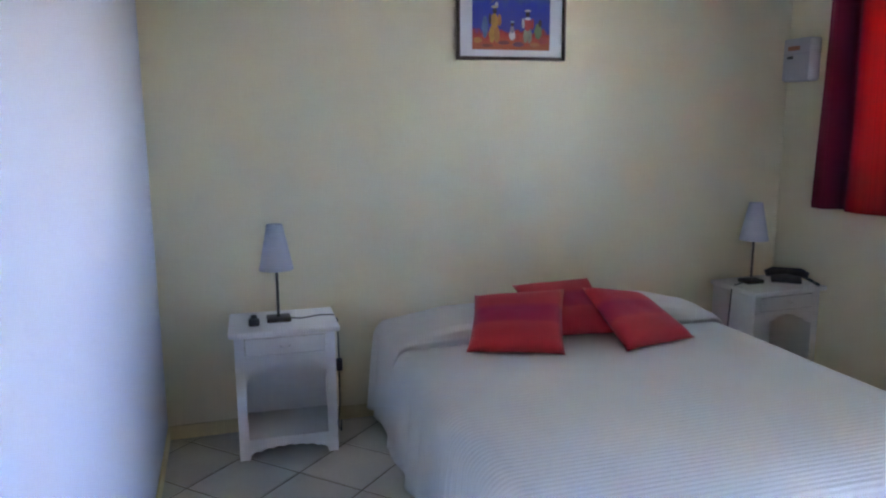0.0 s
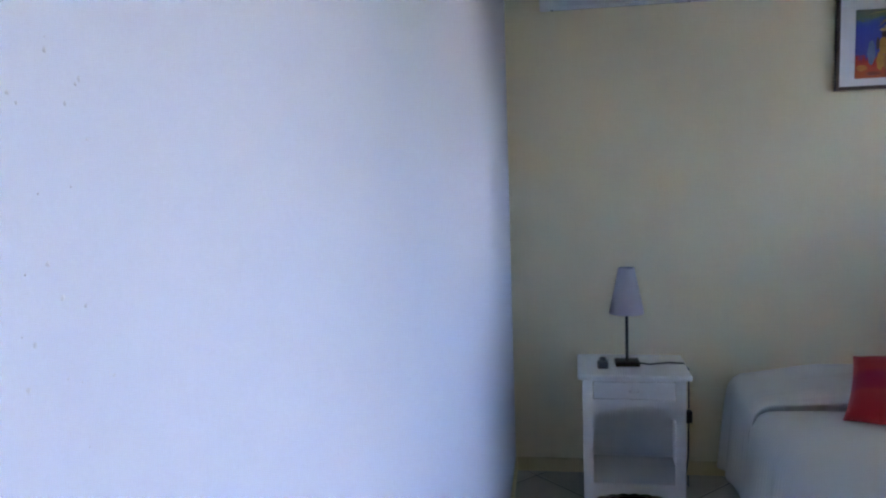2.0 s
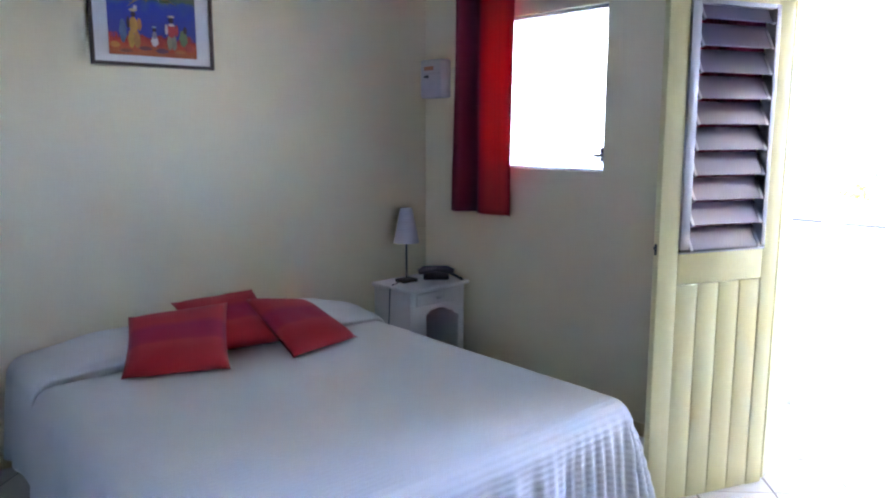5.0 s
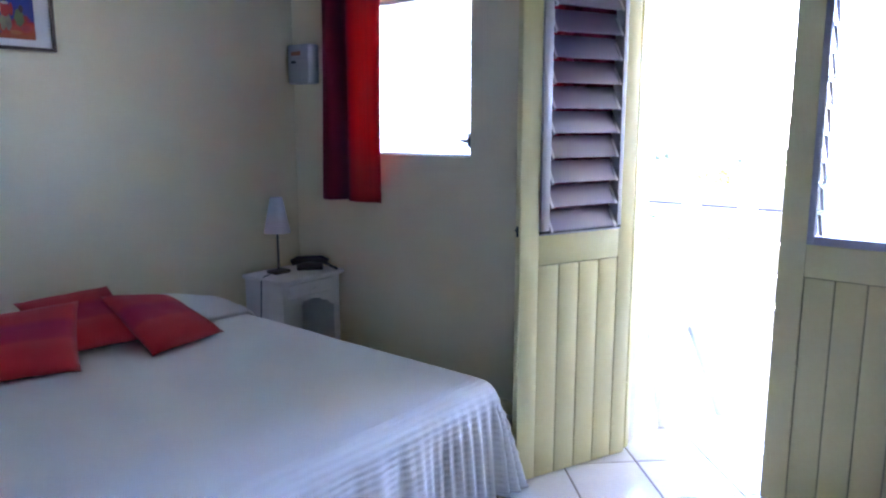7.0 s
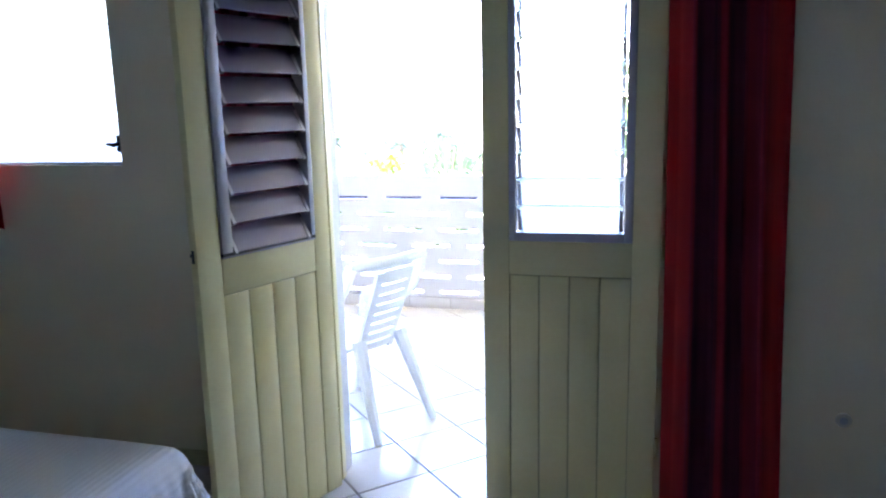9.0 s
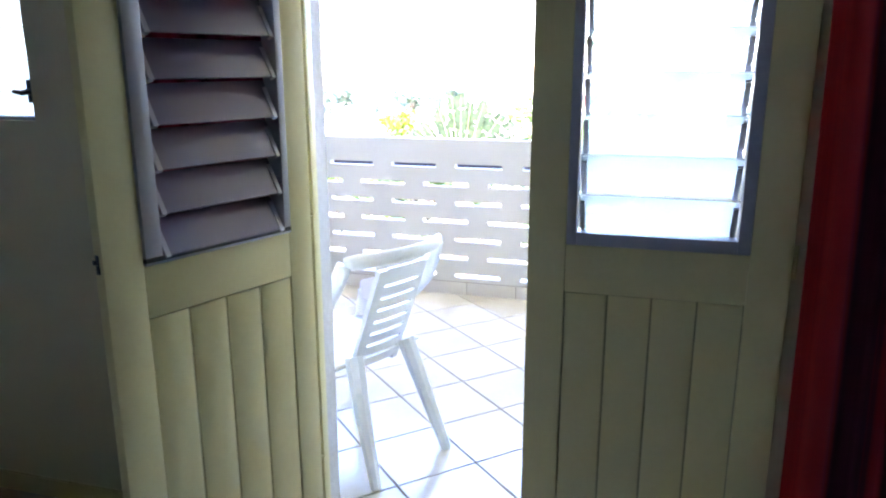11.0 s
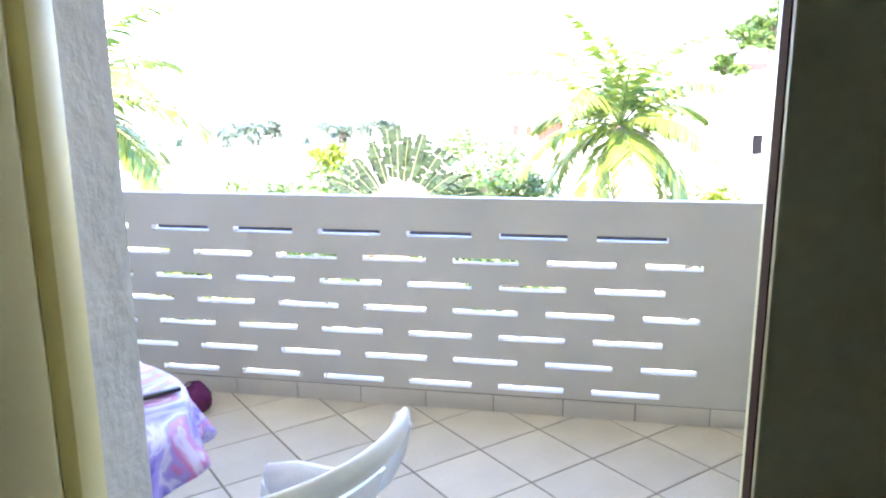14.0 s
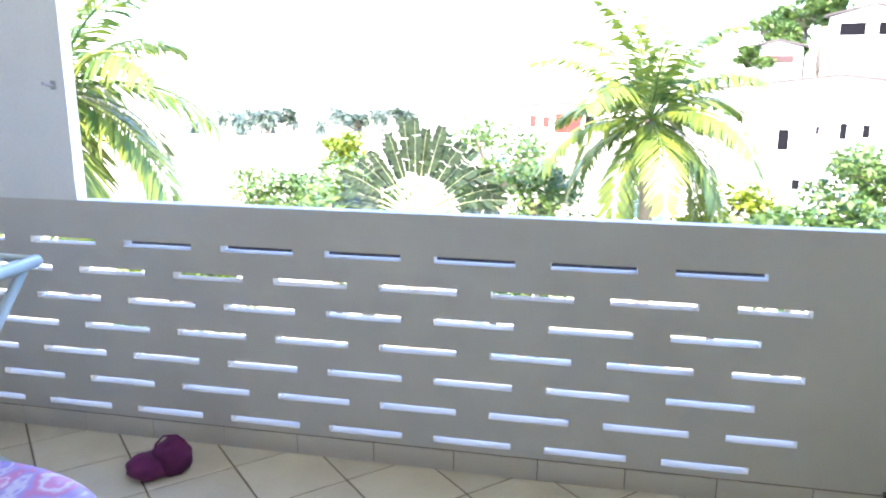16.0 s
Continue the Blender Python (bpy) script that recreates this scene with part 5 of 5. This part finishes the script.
    tagged(part("cooking_spoon", bm, M_BLACK, m=pose(5.72, y - 0.27, 0.918)), "dark spoon handle standing in the dish rack", "spoon")


kitchenette()
# lighter made-good plaster under the screen, with a nail left in it
box_part("plaster_patch", XP - 0.003, XP, -0.52, -0.062, 0.086, 0.69, mat("fresh_wall_plaster", (0.62, 0.60, 0.575), (0.56, 0.54, 0.515), 0.8, 2.4, 90, 0.3))
structure(bpy.data.objects["plaster_patch"], "paler made-good plaster below the screen wall", "wall")
bm = bmesh.new()
tube(bm, [(XP, -0.51, 0.675), (XP - 0.03, -0.505, 0.678)], [0.004, 0.006], 8)
tagged(part("nail", bm, M_BLACK), "short dark nail sticking out of the balcony wall", "nail")
bm = bmesh.new()
tube(bm, [(XP - 0.05, 3.16, 1.50), (XP - 0.02, 3.15, 1.49), (XP, 3.15, 1.49)], 0.006, 8)
bx(bm, XP - 0.008, XP, 3.14, 3.16, 1.475, 1.51)
tagged(part("wall_hook", bm, M_ALU), "small metal hook screwed to the pillar", "hook")


# ---- outside ----
def ground_height(x, y):
    """Level land below the balcony, with a hill that rises to the south-east."""
    h = -6.0 + 9.5 * smooth01(3, 26, -y) * smooth01(28, 66, x)
    return h + 0.25 * noise.noise(Vector((x * 0.05, y * 0.05, 0)))


def ground():
    bm = bmesh.new()
    xs = [-60, -20, 0, 4, 8, 12, 16, 20, 25, 30, 36, 42, 48, 55, 62, 70, 80, 95, 115, 140, 180, 250, 400, 800, 2000, 4500]
    ys = [-3000, -800, -300, -150, -90, -60, -45, -36, -30, -26, -22, -18, -15, -12, -9, -6, -3, 0, 5, 10, 20, 35, 60, 100, 200, 500, 1200, 3000]
    g = [[bm.verts.new((x, y, ground_height(x, y))) for x in xs] for y in ys]
    for j in range(len(ys) - 1):
        for i in range(len(xs) - 1):
            bm.faces.new((g[j][i], g[j][i + 1], g[j + 1][i + 1], g[j + 1][i]))
    m = mat("dry_pale_ground", (0.46, 0.43, 0.34), (0.30, 0.33, 0.20), 0.95, 0.12, 2.5, 0.3)
    structure(part("ground", bm, m, smooth=True), "pale dry ground with patches of grass", "ground")


ground()


def leaf_material(name, c1, c2, trans=0.25):
    m = bpy.data.materials.new(name)
    m.use_nodes = True
    n, l = m.node_tree.nodes, m.node_tree.links
    b = n["Principled BSDF"]
    geo = n.new("ShaderNodeNewGeometry")
    nz = n.new("ShaderNodeTexNoise")
    nz.inputs["Scale"].default_value = 1.6
    add = n.new("ShaderNodeMath")
    add.operation = "MULTIPLY_ADD"
    add.inputs[1].default_value = 0.6
    l.new(geo.outputs["Random Per Island"], add.inputs[0])
    l.new(nz.outputs["Fac"], add.inputs[2])
    mr = n.new("ShaderNodeMapRange")
    mr.inputs["From Min"].default_value, mr.inputs["From Max"].default_value = 0.35, 1.1
    l.new(add.outputs[0], mr.inputs["Value"])
    mix = n.new("ShaderNodeMix")
    mix.data_type = "RGBA"
    mix.inputs["A"].default_value, mix.inputs["B"].default_value = (*c1, 1), (*c2, 1)
    l.new(mr.outputs["Result"], mix.inputs["Factor"])
    l.new(mix.outputs["Result"], b.inputs["Base Color"])
    b.inputs["Roughness"].default_value = 0.45
    tr = n.new("ShaderNodeBsdfTranslucent")
    l.new(mix.outputs["Result"], tr.inputs["Color"])
    mx = n.new("ShaderNodeMixShader")
    mx.inputs["Fac"].default_value = trans
    l.new(b.outputs["BSDF"], mx.inputs[1])
    l.new(tr.outputs["BSDF"], mx.inputs[2])
    l.new(mx.outputs["Shader"], n["Material Output"].inputs["Surface"])
    return m


M_PALM = leaf_material("palm_leaf", (0.020, 0.065, 0.018), (0.070, 0.125, 0.024))
M_PALM_Y = leaf_material("coconut_palm_leaf", (0.022, 0.080, 0.022), (0.150, 0.200, 0.028), 0.3)
M_PADDLE = leaf_material("paddle_palm_leaf", (0.004, 0.014, 0.005), (0.022, 0.048, 0.014), 0.12)
M_STALK = leaf_material("pale_leaf_stalk", (0.26, 0.30, 0.15), (0.40, 0.42, 0.24), 0.1)
M_LEAF = leaf_material("broad_leaf", (0.028, 0.085, 0.022), (0.105, 0.180, 0.040), 0.3)
M_LEAF_Y = leaf_material("yellow_green_leaf", (0.07, 0.13, 0.010), (0.18, 0.24, 0.016), 0.3)
# aerial haze put into the colour: bluer, greyer leaves for the far row
M_LEAF_HAZED = leaf_material("hazed_far_leaf", (0.036, 0.075, 0.058), (0.085, 0.125, 0.085))
M_BARK = mat("grey_bark", (0.20, 0.16, 0.12), (0.12, 0.10, 0.08), 0.9, 5, 30, 0.8, dist=0.02)


def blade(bm, p, d, side, length, width, droop=0.15):
    """One narrow leaflet of four triangles, folded along its middle."""
    mid = p + d * length * 0.45 + Vector((0, 0, -droop * length * 0.2))
    tip = p + d * length + Vector((0, 0, -droop * length))
    a = bm.verts.new(p)
    b = bm.verts.new(mid + side * width * 0.5)
    c = bm.verts.new(mid - side * width * 0.5)
    e = bm.verts.new(tip)
    bm.faces.new((a, b, c))
    bm.faces.new((b, e, c))


def frond(bm, base, az, el, length, rnd, arch=1.0, leaflet=0.45, n=34, width=0.062):
    """A feather palm frond: a curving rib with leaflets down both sides."""
    p = Vector(base)
    pts = [p.copy()]
    a = el
    steps = 14
    for k in range(steps):
        d = Vector((math.cos(az) * math.cos(a), math.sin(az) * math.cos(a), math.sin(a)))
        p = p + d * (length / steps)
        pts.append(p.copy())
        a -= arch * (0.05 + 0.11 * k / steps)
    tube(bm, pts, [0.028 * (1 - i / (steps + 1)) + 0.004 for i in range(steps + 1)], 4)
    across = Vector((-math.sin(az), math.cos(az), 0))
    for k in range(n):
        f = 0.12 + 0.88 * k / n
        i = min(int(f * steps), steps - 1)
        q = pts[i].lerp(pts[i + 1], f * steps - i)
        along = (pts[i + 1] - pts[i]).normalized()
        ln = leaflet * (0.45 + 0.75 * math.sin(math.pi * min(1, 0.15 + f * 0.85))) * rnd.uniform(0.85, 1.1)
        for s in (-1, 1):
            d = (across * s * 0.8 + along * 0.65 + Vector((0, 0, rnd.uniform(-0.35, 0.1)))).normalized()
            blade(bm, q, d, along.cross(d).cross(d).normalized(), ln, width, 0.35)


def feather_palm(label, x, y, ztop, length, count, seed, leaflet=0.5, n=34, upright=0.0, mat_=None, width=0.062, group=""):
    rnd = random.Random(seed)
    gz = ground_height(x, y)
    t = thing("palm_tree", label, "palm tree", pose(x, y, gz), group)
    H0 = ztop - gz
    bm = bmesh.new()
    pts = [(0.15 * math.sin(k * 0.5 + seed), 0.10 * math.cos(k * 0.6), H0 * k / 10) for k in range(10)] + [(0, 0, H0)]
    tube(bm, pts, [0.17 - 0.006 * k for k in range(11)], 10)
    part("trunk", bm, M_BARK, t, smooth=True)
    bm = bmesh.new()
    for k in range(count):
        az = 2.4 * k + rnd.uniform(-0.2, 0.2)
        el = radians(82 - 135 * (k / count) ** 0.9 + upright)
        frond(bm, (0, 0, H0), az, el, length * rnd.uniform(0.85, 1.08), rnd, 1.0, leaflet, n, width)
    part("crown", bm, mat_ or M_PALM, t)
    return t


feather_palm("tall coconut palm with drooping fronds before the balcony", 18.6, 0.01, 0.82, 2.75, 24, 5, 0.58, 44, 10, M_PALM_Y, 0.085)
feather_palm("coconut palm with yellowing fronds beside the pillar", 10.4, 6.85, 1.40, 2.0, 22, 9, 0.5, 34, 0, M_PALM_Y)


def fan_palm(x, y, z, r):
    """A travellers' palm: broad paddle leaves on pale stalks, all in one upright fan."""
    rnd = random.Random(21)
    gz = ground_height(x, y)
    t = thing("fan_palm", "wide fan palm with broad green paddles on pale stalks", "palm tree", pose(x, y, gz))
    H0 = z - gz
    bm = bmesh.new()
    tube(bm, [(0, 0, 0), (0.05, 0, H0 * 0.5), (0, 0, H0)], [0.2, 0.17, 0.15], 10)
    part("trunk", bm, M_BARK, t, smooth=True)
    count = 25
    for k in range(count):
        a = radians(4 + 172 * k / (count - 1)) + rnd.uniform(-0.03, 0.03)
        lean = rnd.uniform(-0.16, 0.16)
        out = Vector((lean, -math.cos(a), math.sin(a))).normalized()
        side = Vector((rnd.uniform(-0.5, 0.5), math.sin(a), math.cos(a))).normalized()
        L = r * rnd.uniform(0.90, 1.06)
        base = Vector((0, 0, H0 - 0.05))

        def at(f):
            # outer leaves sag under their own weight
            return base + out * L * f + Vector((0, 0, -0.20 * L * f * f * f * abs(math.cos(a))))

        stalk, paddle = bmesh.new(), bmesh.new()
        tube(stalk, [at(f) for f in (0.02, 0.2, 0.4, 0.55, 0.75, 0.97)], [0.040, 0.026, 0.014, 0.005, 0.003, 0.002], 6)
        # the paddle is torn into narrow strips on both sides of its rib
        n = 13
        wide = 0.105 * rnd.uniform(0.85, 1.15)
        for i in range(n):
            f0 = 0.46 + 0.53 * i / n
            f1 = f0 + 0.53 / n * rnd.choice((0.8, 1.05, 1.15, 1.2))
            for sg in (-1, 1):
                w = wide * (0.35 + 0.75 * math.sin(math.pi * (0.08 + 0.84 * i / (n - 1))) ** 0.6) * rnd.uniform(0.8, 1.1)
                tip = side * sg * w + out * w * 0.55 + Vector((0.03 * sg * rnd.uniform(-1, 1) - 0.02, 0, -0.25 * w))
                p, q = at(f0), at(f1)
                v = [paddle.verts.new(c) for c in (p, q, q + tip * 0.96, p + tip)]
                paddle.faces.new(v)
        part("stalk", stalk, M_STALK, t, "pale leaf stalk", smooth=True)
        part("leaf", paddle, M_PADDLE, t)


fan_palm(14.6, 3.83, -0.60, 1.62)


def tree(label, x, y, top, radius, seed, leaves=2600, material=None, size=0.16, group=""):
    """A tapered trunk, limbs and a crown of many small leaves in uneven clumps."""
    rnd = random.Random(seed)
    gz = ground_height(x, y)
    t = thing("tree", label, "tree", pose(x, y, gz), group)
    H0 = top - gz
    hub = Vector((0, 0, max(0.4, H0 - radius * 1.3)))
    bm = bmesh.new()
    tube(bm, [(0, 0, -0.1), (0.06, 0.03, hub.z * 0.5), hub], [radius * 0.13, radius * 0.10, radius * 0.08], 9)
    clumps = []
    for k in range(11):
        az = 2.4 * k + rnd.uniform(-0.4, 0.4)
        rr = radius * rnd.uniform(0.35, 0.85)
        c = Vector((rr * math.cos(az), rr * math.sin(az), H0 - radius * rnd.uniform(0.35, 1.35)))
        clumps.append((c, radius * rnd.uniform(0.28, 0.5)))
        tube(bm, [hub, hub.lerp(c, 0.5) + Vector((0, 0, 0.1)), c], [radius * 0.06, radius * 0.04, radius * 0.015], 6)
    clumps.append((Vector((0, 0, H0 - radius * 0.4)), radius * 0.42))
    part("trunk", bm, M_BARK, t, smooth=True)
    verts, faces = [], []
    for k in range(leaves):
        c, r = clumps[k % len(clumps)]
        v = Vector((rnd.gauss(0, 1), rnd.gauss(0, 1), rnd.gauss(0, 1))).normalized() * r * rnd.random() ** 0.33
        p = c + Vector((v.x, v.y, v.z * 0.75))
        d = Vector((rnd.uniform(-1, 1), rnd.uniform(-1, 1), rnd.uniform(-0.7, 0.4))).normalized()
        s = d.cross(Vector((rnd.uniform(-1, 1), rnd.uniform(-1, 1), 1))).normalized()
        L, w = size * rnd.uniform(0.7, 1.3), size * 0.28
        i = len(verts)
        verts += [p - d * L * 0.5, p + s * w, p + d * L * 0.5, p - s * w]
        faces += [(i, i + 1, i + 2, i + 3)]
    me = bpy.data.meshes.new("crown")
    me.from_pydata([tuple(v) for v in verts], [], faces)
    me.materials.append(material or M_LEAF)
    ob = new("crown", me)
    ob.parent = t
    return t


G = "trees below the balcony"
tree("leafy green tree below the balcony", 17.5, 5.6, 0.1, 1.7, 31, 3000, M_LEAF, 0.2, G)
tree("bright green tree beside the fan palm", 20.5, 2.2, -0.05, 1.4, 32, 1900, M_LEAF, 0.18, G)
tree("dense green tree behind the fan palm", 24.0, 3.8, 0.75, 1.8, 33, 1900, M_LEAF, 0.20, G)
tree("low green tree in front of the palm", 16.0, 2.2, -0.75, 1.1, 34, 2400, M_LEAF, 0.16, G)
tree("yellow-green shrub tree at the wall", 20.0, -1.75, -0.40, 1.2, 35, 2000, M_LEAF_Y, 0.18, G)
tree("round-leaved green shrub tree", 17.0, -2.5, -0.40, 1.2, 36, 2000, M_LEAF, 0.22, G)
tree("round-leaved green shrub tree", 18.0, -3.5, -0.2, 1.4, 37, 2200, M_LEAF, 0.24, G)
tree("dark green tree before the white house", 22.0, -5.5, 0.4, 1.6, 38, 2400, M_LEAF, 0.22, G)
tree("sparse green tree past the palms", 30.0, 13.2, -1.4, 2.0, 39, 2200, M_LEAF, 0.26, G)
tree("yellow-green tree past the palms", 33.0, 11.6, -0.4, 1.1, 40, 1500, M_LEAF_Y, 0.22, G)
tree("low green tree past the palms", 25.0, 9.0, -1.6, 1.6, 41, 2200, M_LEAF, 0.24, G)
tree("yellow-green bush tree beside the pillar", 15.0, 8.3, -1.0, 1.4, 42, 2400, M_LEAF_Y, 0.2, G)
G2 = "trees on the hill"
for k, (x, y, top, r) in enumerate(((60, -10.6, 6.4, 1.9), (62, -13.2, 8.4, 2.2), (66, -12.4, 7.6, 2.0), (58, -11.6, 4.8, 0.9), (70, -16.4, 9.6, 2.6), (57, -9.0, 4.3, 1.2), (56, -18.5, 7.2, 2.0), (60, -14.4, 7.6, 1.3))):
    tree("green tree on the hillside above the houses", x, y, top, r, 60 + k, 1300, M_LEAF, 0.42, G2)
G3 = "far row of trees"
rr = random.Random(8)
for k in range(16):
    a = radians(14.5 + 14.0 * k / 15 + rr.uniform(-0.3, 0.3))
    if k in (7, 8):
        continue
    dd = 120 + rr.uniform(-6, 6)
    x, y = 3.2 + dd * math.cos(a), 1.0 + dd * math.sin(a)
    if k % 3 == 1:
        tree("distant green tree in a far row", x, y, rr.uniform(-3.0, -1.9), rr.uniform(1.7, 2.6), 80 + k, 700, M_LEAF_HAZED, 0.6, G3)
    else:
        feather_palm("distant small coconut palm in a far row", x, y, rr.uniform(-3.7, -3.0), rr.uniform(1.7, 2.2), 14, 80 + k, 0.8, 12, 0, M_LEAF_HAZED, 0.17, "far row of palms")
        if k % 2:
            feather_palm("distant small coconut palm in a far row", x - 4, y + rr.uniform(1.2, 2.4), rr.uniform(-4.9, -4.1), rr.uniform(1.6, 2.1), 13, 180 + k, 0.8, 12, 0, M_LEAF_HAZED, 0.17, "far row of palms")


M_HOUSE = mat("white_house_render", (0.74, 0.73, 0.70), (0.68, 0.66, 0.62), 0.85, 1, 12, 0.2)
M_PANE = mat("dark_window_pane", (0.004, 0.004, 0.005), None, 0.7, 3, 20, 0.0)
M_PANE.node_tree.nodes["Principled BSDF"].inputs["Specular IOR Level"].default_value = 0.1
M_ORANGE = mat("red_brown_shutter_paint", (0.13, 0.022, 0.010), (0.10, 0.015, 0.008), 0.6, 2, 20, 0.1)
M_ROOF = mat("brown_roof_sheet", (0.070, 0.055, 0.045), (0.05, 0.04, 0.034), 0.7, 2, 20, 0.2)


def house(label, x, y, ang, w, d, z0, z1, roof, wins, wall_mat=None):
    """A plain house with a gabled roof; windows (u, z, width, height, material) stand in its front at -x."""
    t = thing("house", label, "house", pose(x, y, 0, 0, 0, ang))
    box_part("wall", 0, d, -w / 2, w / 2, z0, z1, wall_mat or M_HOUSE, t)
    bm = bmesh.new()
    e = 0.35
    outl = [(-w / 2 - e, z1), (0, z1 + roof), (w / 2 + e, z1), (w / 2 + e, z1 + 0.12), (0, z1 + roof + 0.14), (-w / 2 - e, z1 + 0.12)]
    a = [bm.verts.new((-e, yy, zz)) for yy, zz in outl]
    b = [bm.verts.new((d + e, yy, zz)) for yy, zz in outl]
    for i in range(6):
        j = (i + 1) % 6
        bm.faces.new((a[i], a[j], b[j], b[i]))
    bm.faces.new(a)
    bm.faces.new(b)
    part("roof", bm, M_ROOF, t)
    bm = bmesh.new()
    outline(bm, [(-w / 2, z1), (w / 2, z1), (0, z1 + roof)], 0.0, d)
    part("gable", bm, wall_mat or M_HOUSE, t, m=pose(0, 0, 0, 0, 0, -90) @ Matrix.Diagonal((-1, 1, 1, 1)))
    for u, z, ww, hh, mm in wins:
        f = box_part("window", -0.06, 0.02, u - ww / 2 - 0.08, u + ww / 2 + 0.08, z - 0.08, z + hh + 0.08, M_HOUSE, t)
        box_part("pane", -0.07, -0.055, u - ww / 2, u + ww / 2, z, z + hh, mm, f)
    return t


house("white house with dark narrow windows on the slope", 41.5, -10.0, -10, 15, 8, -7, 1.0, 0.9,
      [(2.2, -1.6, 0.48, 1.0, M_PANE), (-0.35, -1.0, 0.3, 0.75, M_PANE), (1.45, -3.5, 0.35, 0.5, M_PANE), (0.3, -3.4, 0.25, 0.5, M_PANE), (0.75, -0.8, 0.16, 0.4, M_PANE), (-1.3, -0.9, 0.3, 0.6, M_PANE)])
house("small white house with orange shutters far off", 72, 4.2, 2, 10, 6, -7, -0.6, 0.3,
      [(-0.5, -2.9, 2.4, 1.8, M_ORANGE), (2.7, -2.4, 0.6, 1.1, M_ORANGE), (1.5, -2.4, 0.6, 1.0, M_ORANGE), (-2.4, -2.6, 0.8, 1.3, M_PANE)])
house("white house with a wide roof on the hilltop", 57.5, -16.2, -14, 5.2, 6, 0, 5.9, 0.7,
      [(1.2, 4.7, 1.5, 0.8, M_PANE), (-0.6, 4.7, 0.6, 0.8, M_PANE)])
house("small white hut with a low roof among trees", 56.5, -10.3, -14, 3.0, 3, 0, 3.9, 0.4, [(0.1, 2.9, 2.2, 0.5, mat("brown_shutter", (0.07, 0.03, 0.02), None, 0.6))])

lay_floor()
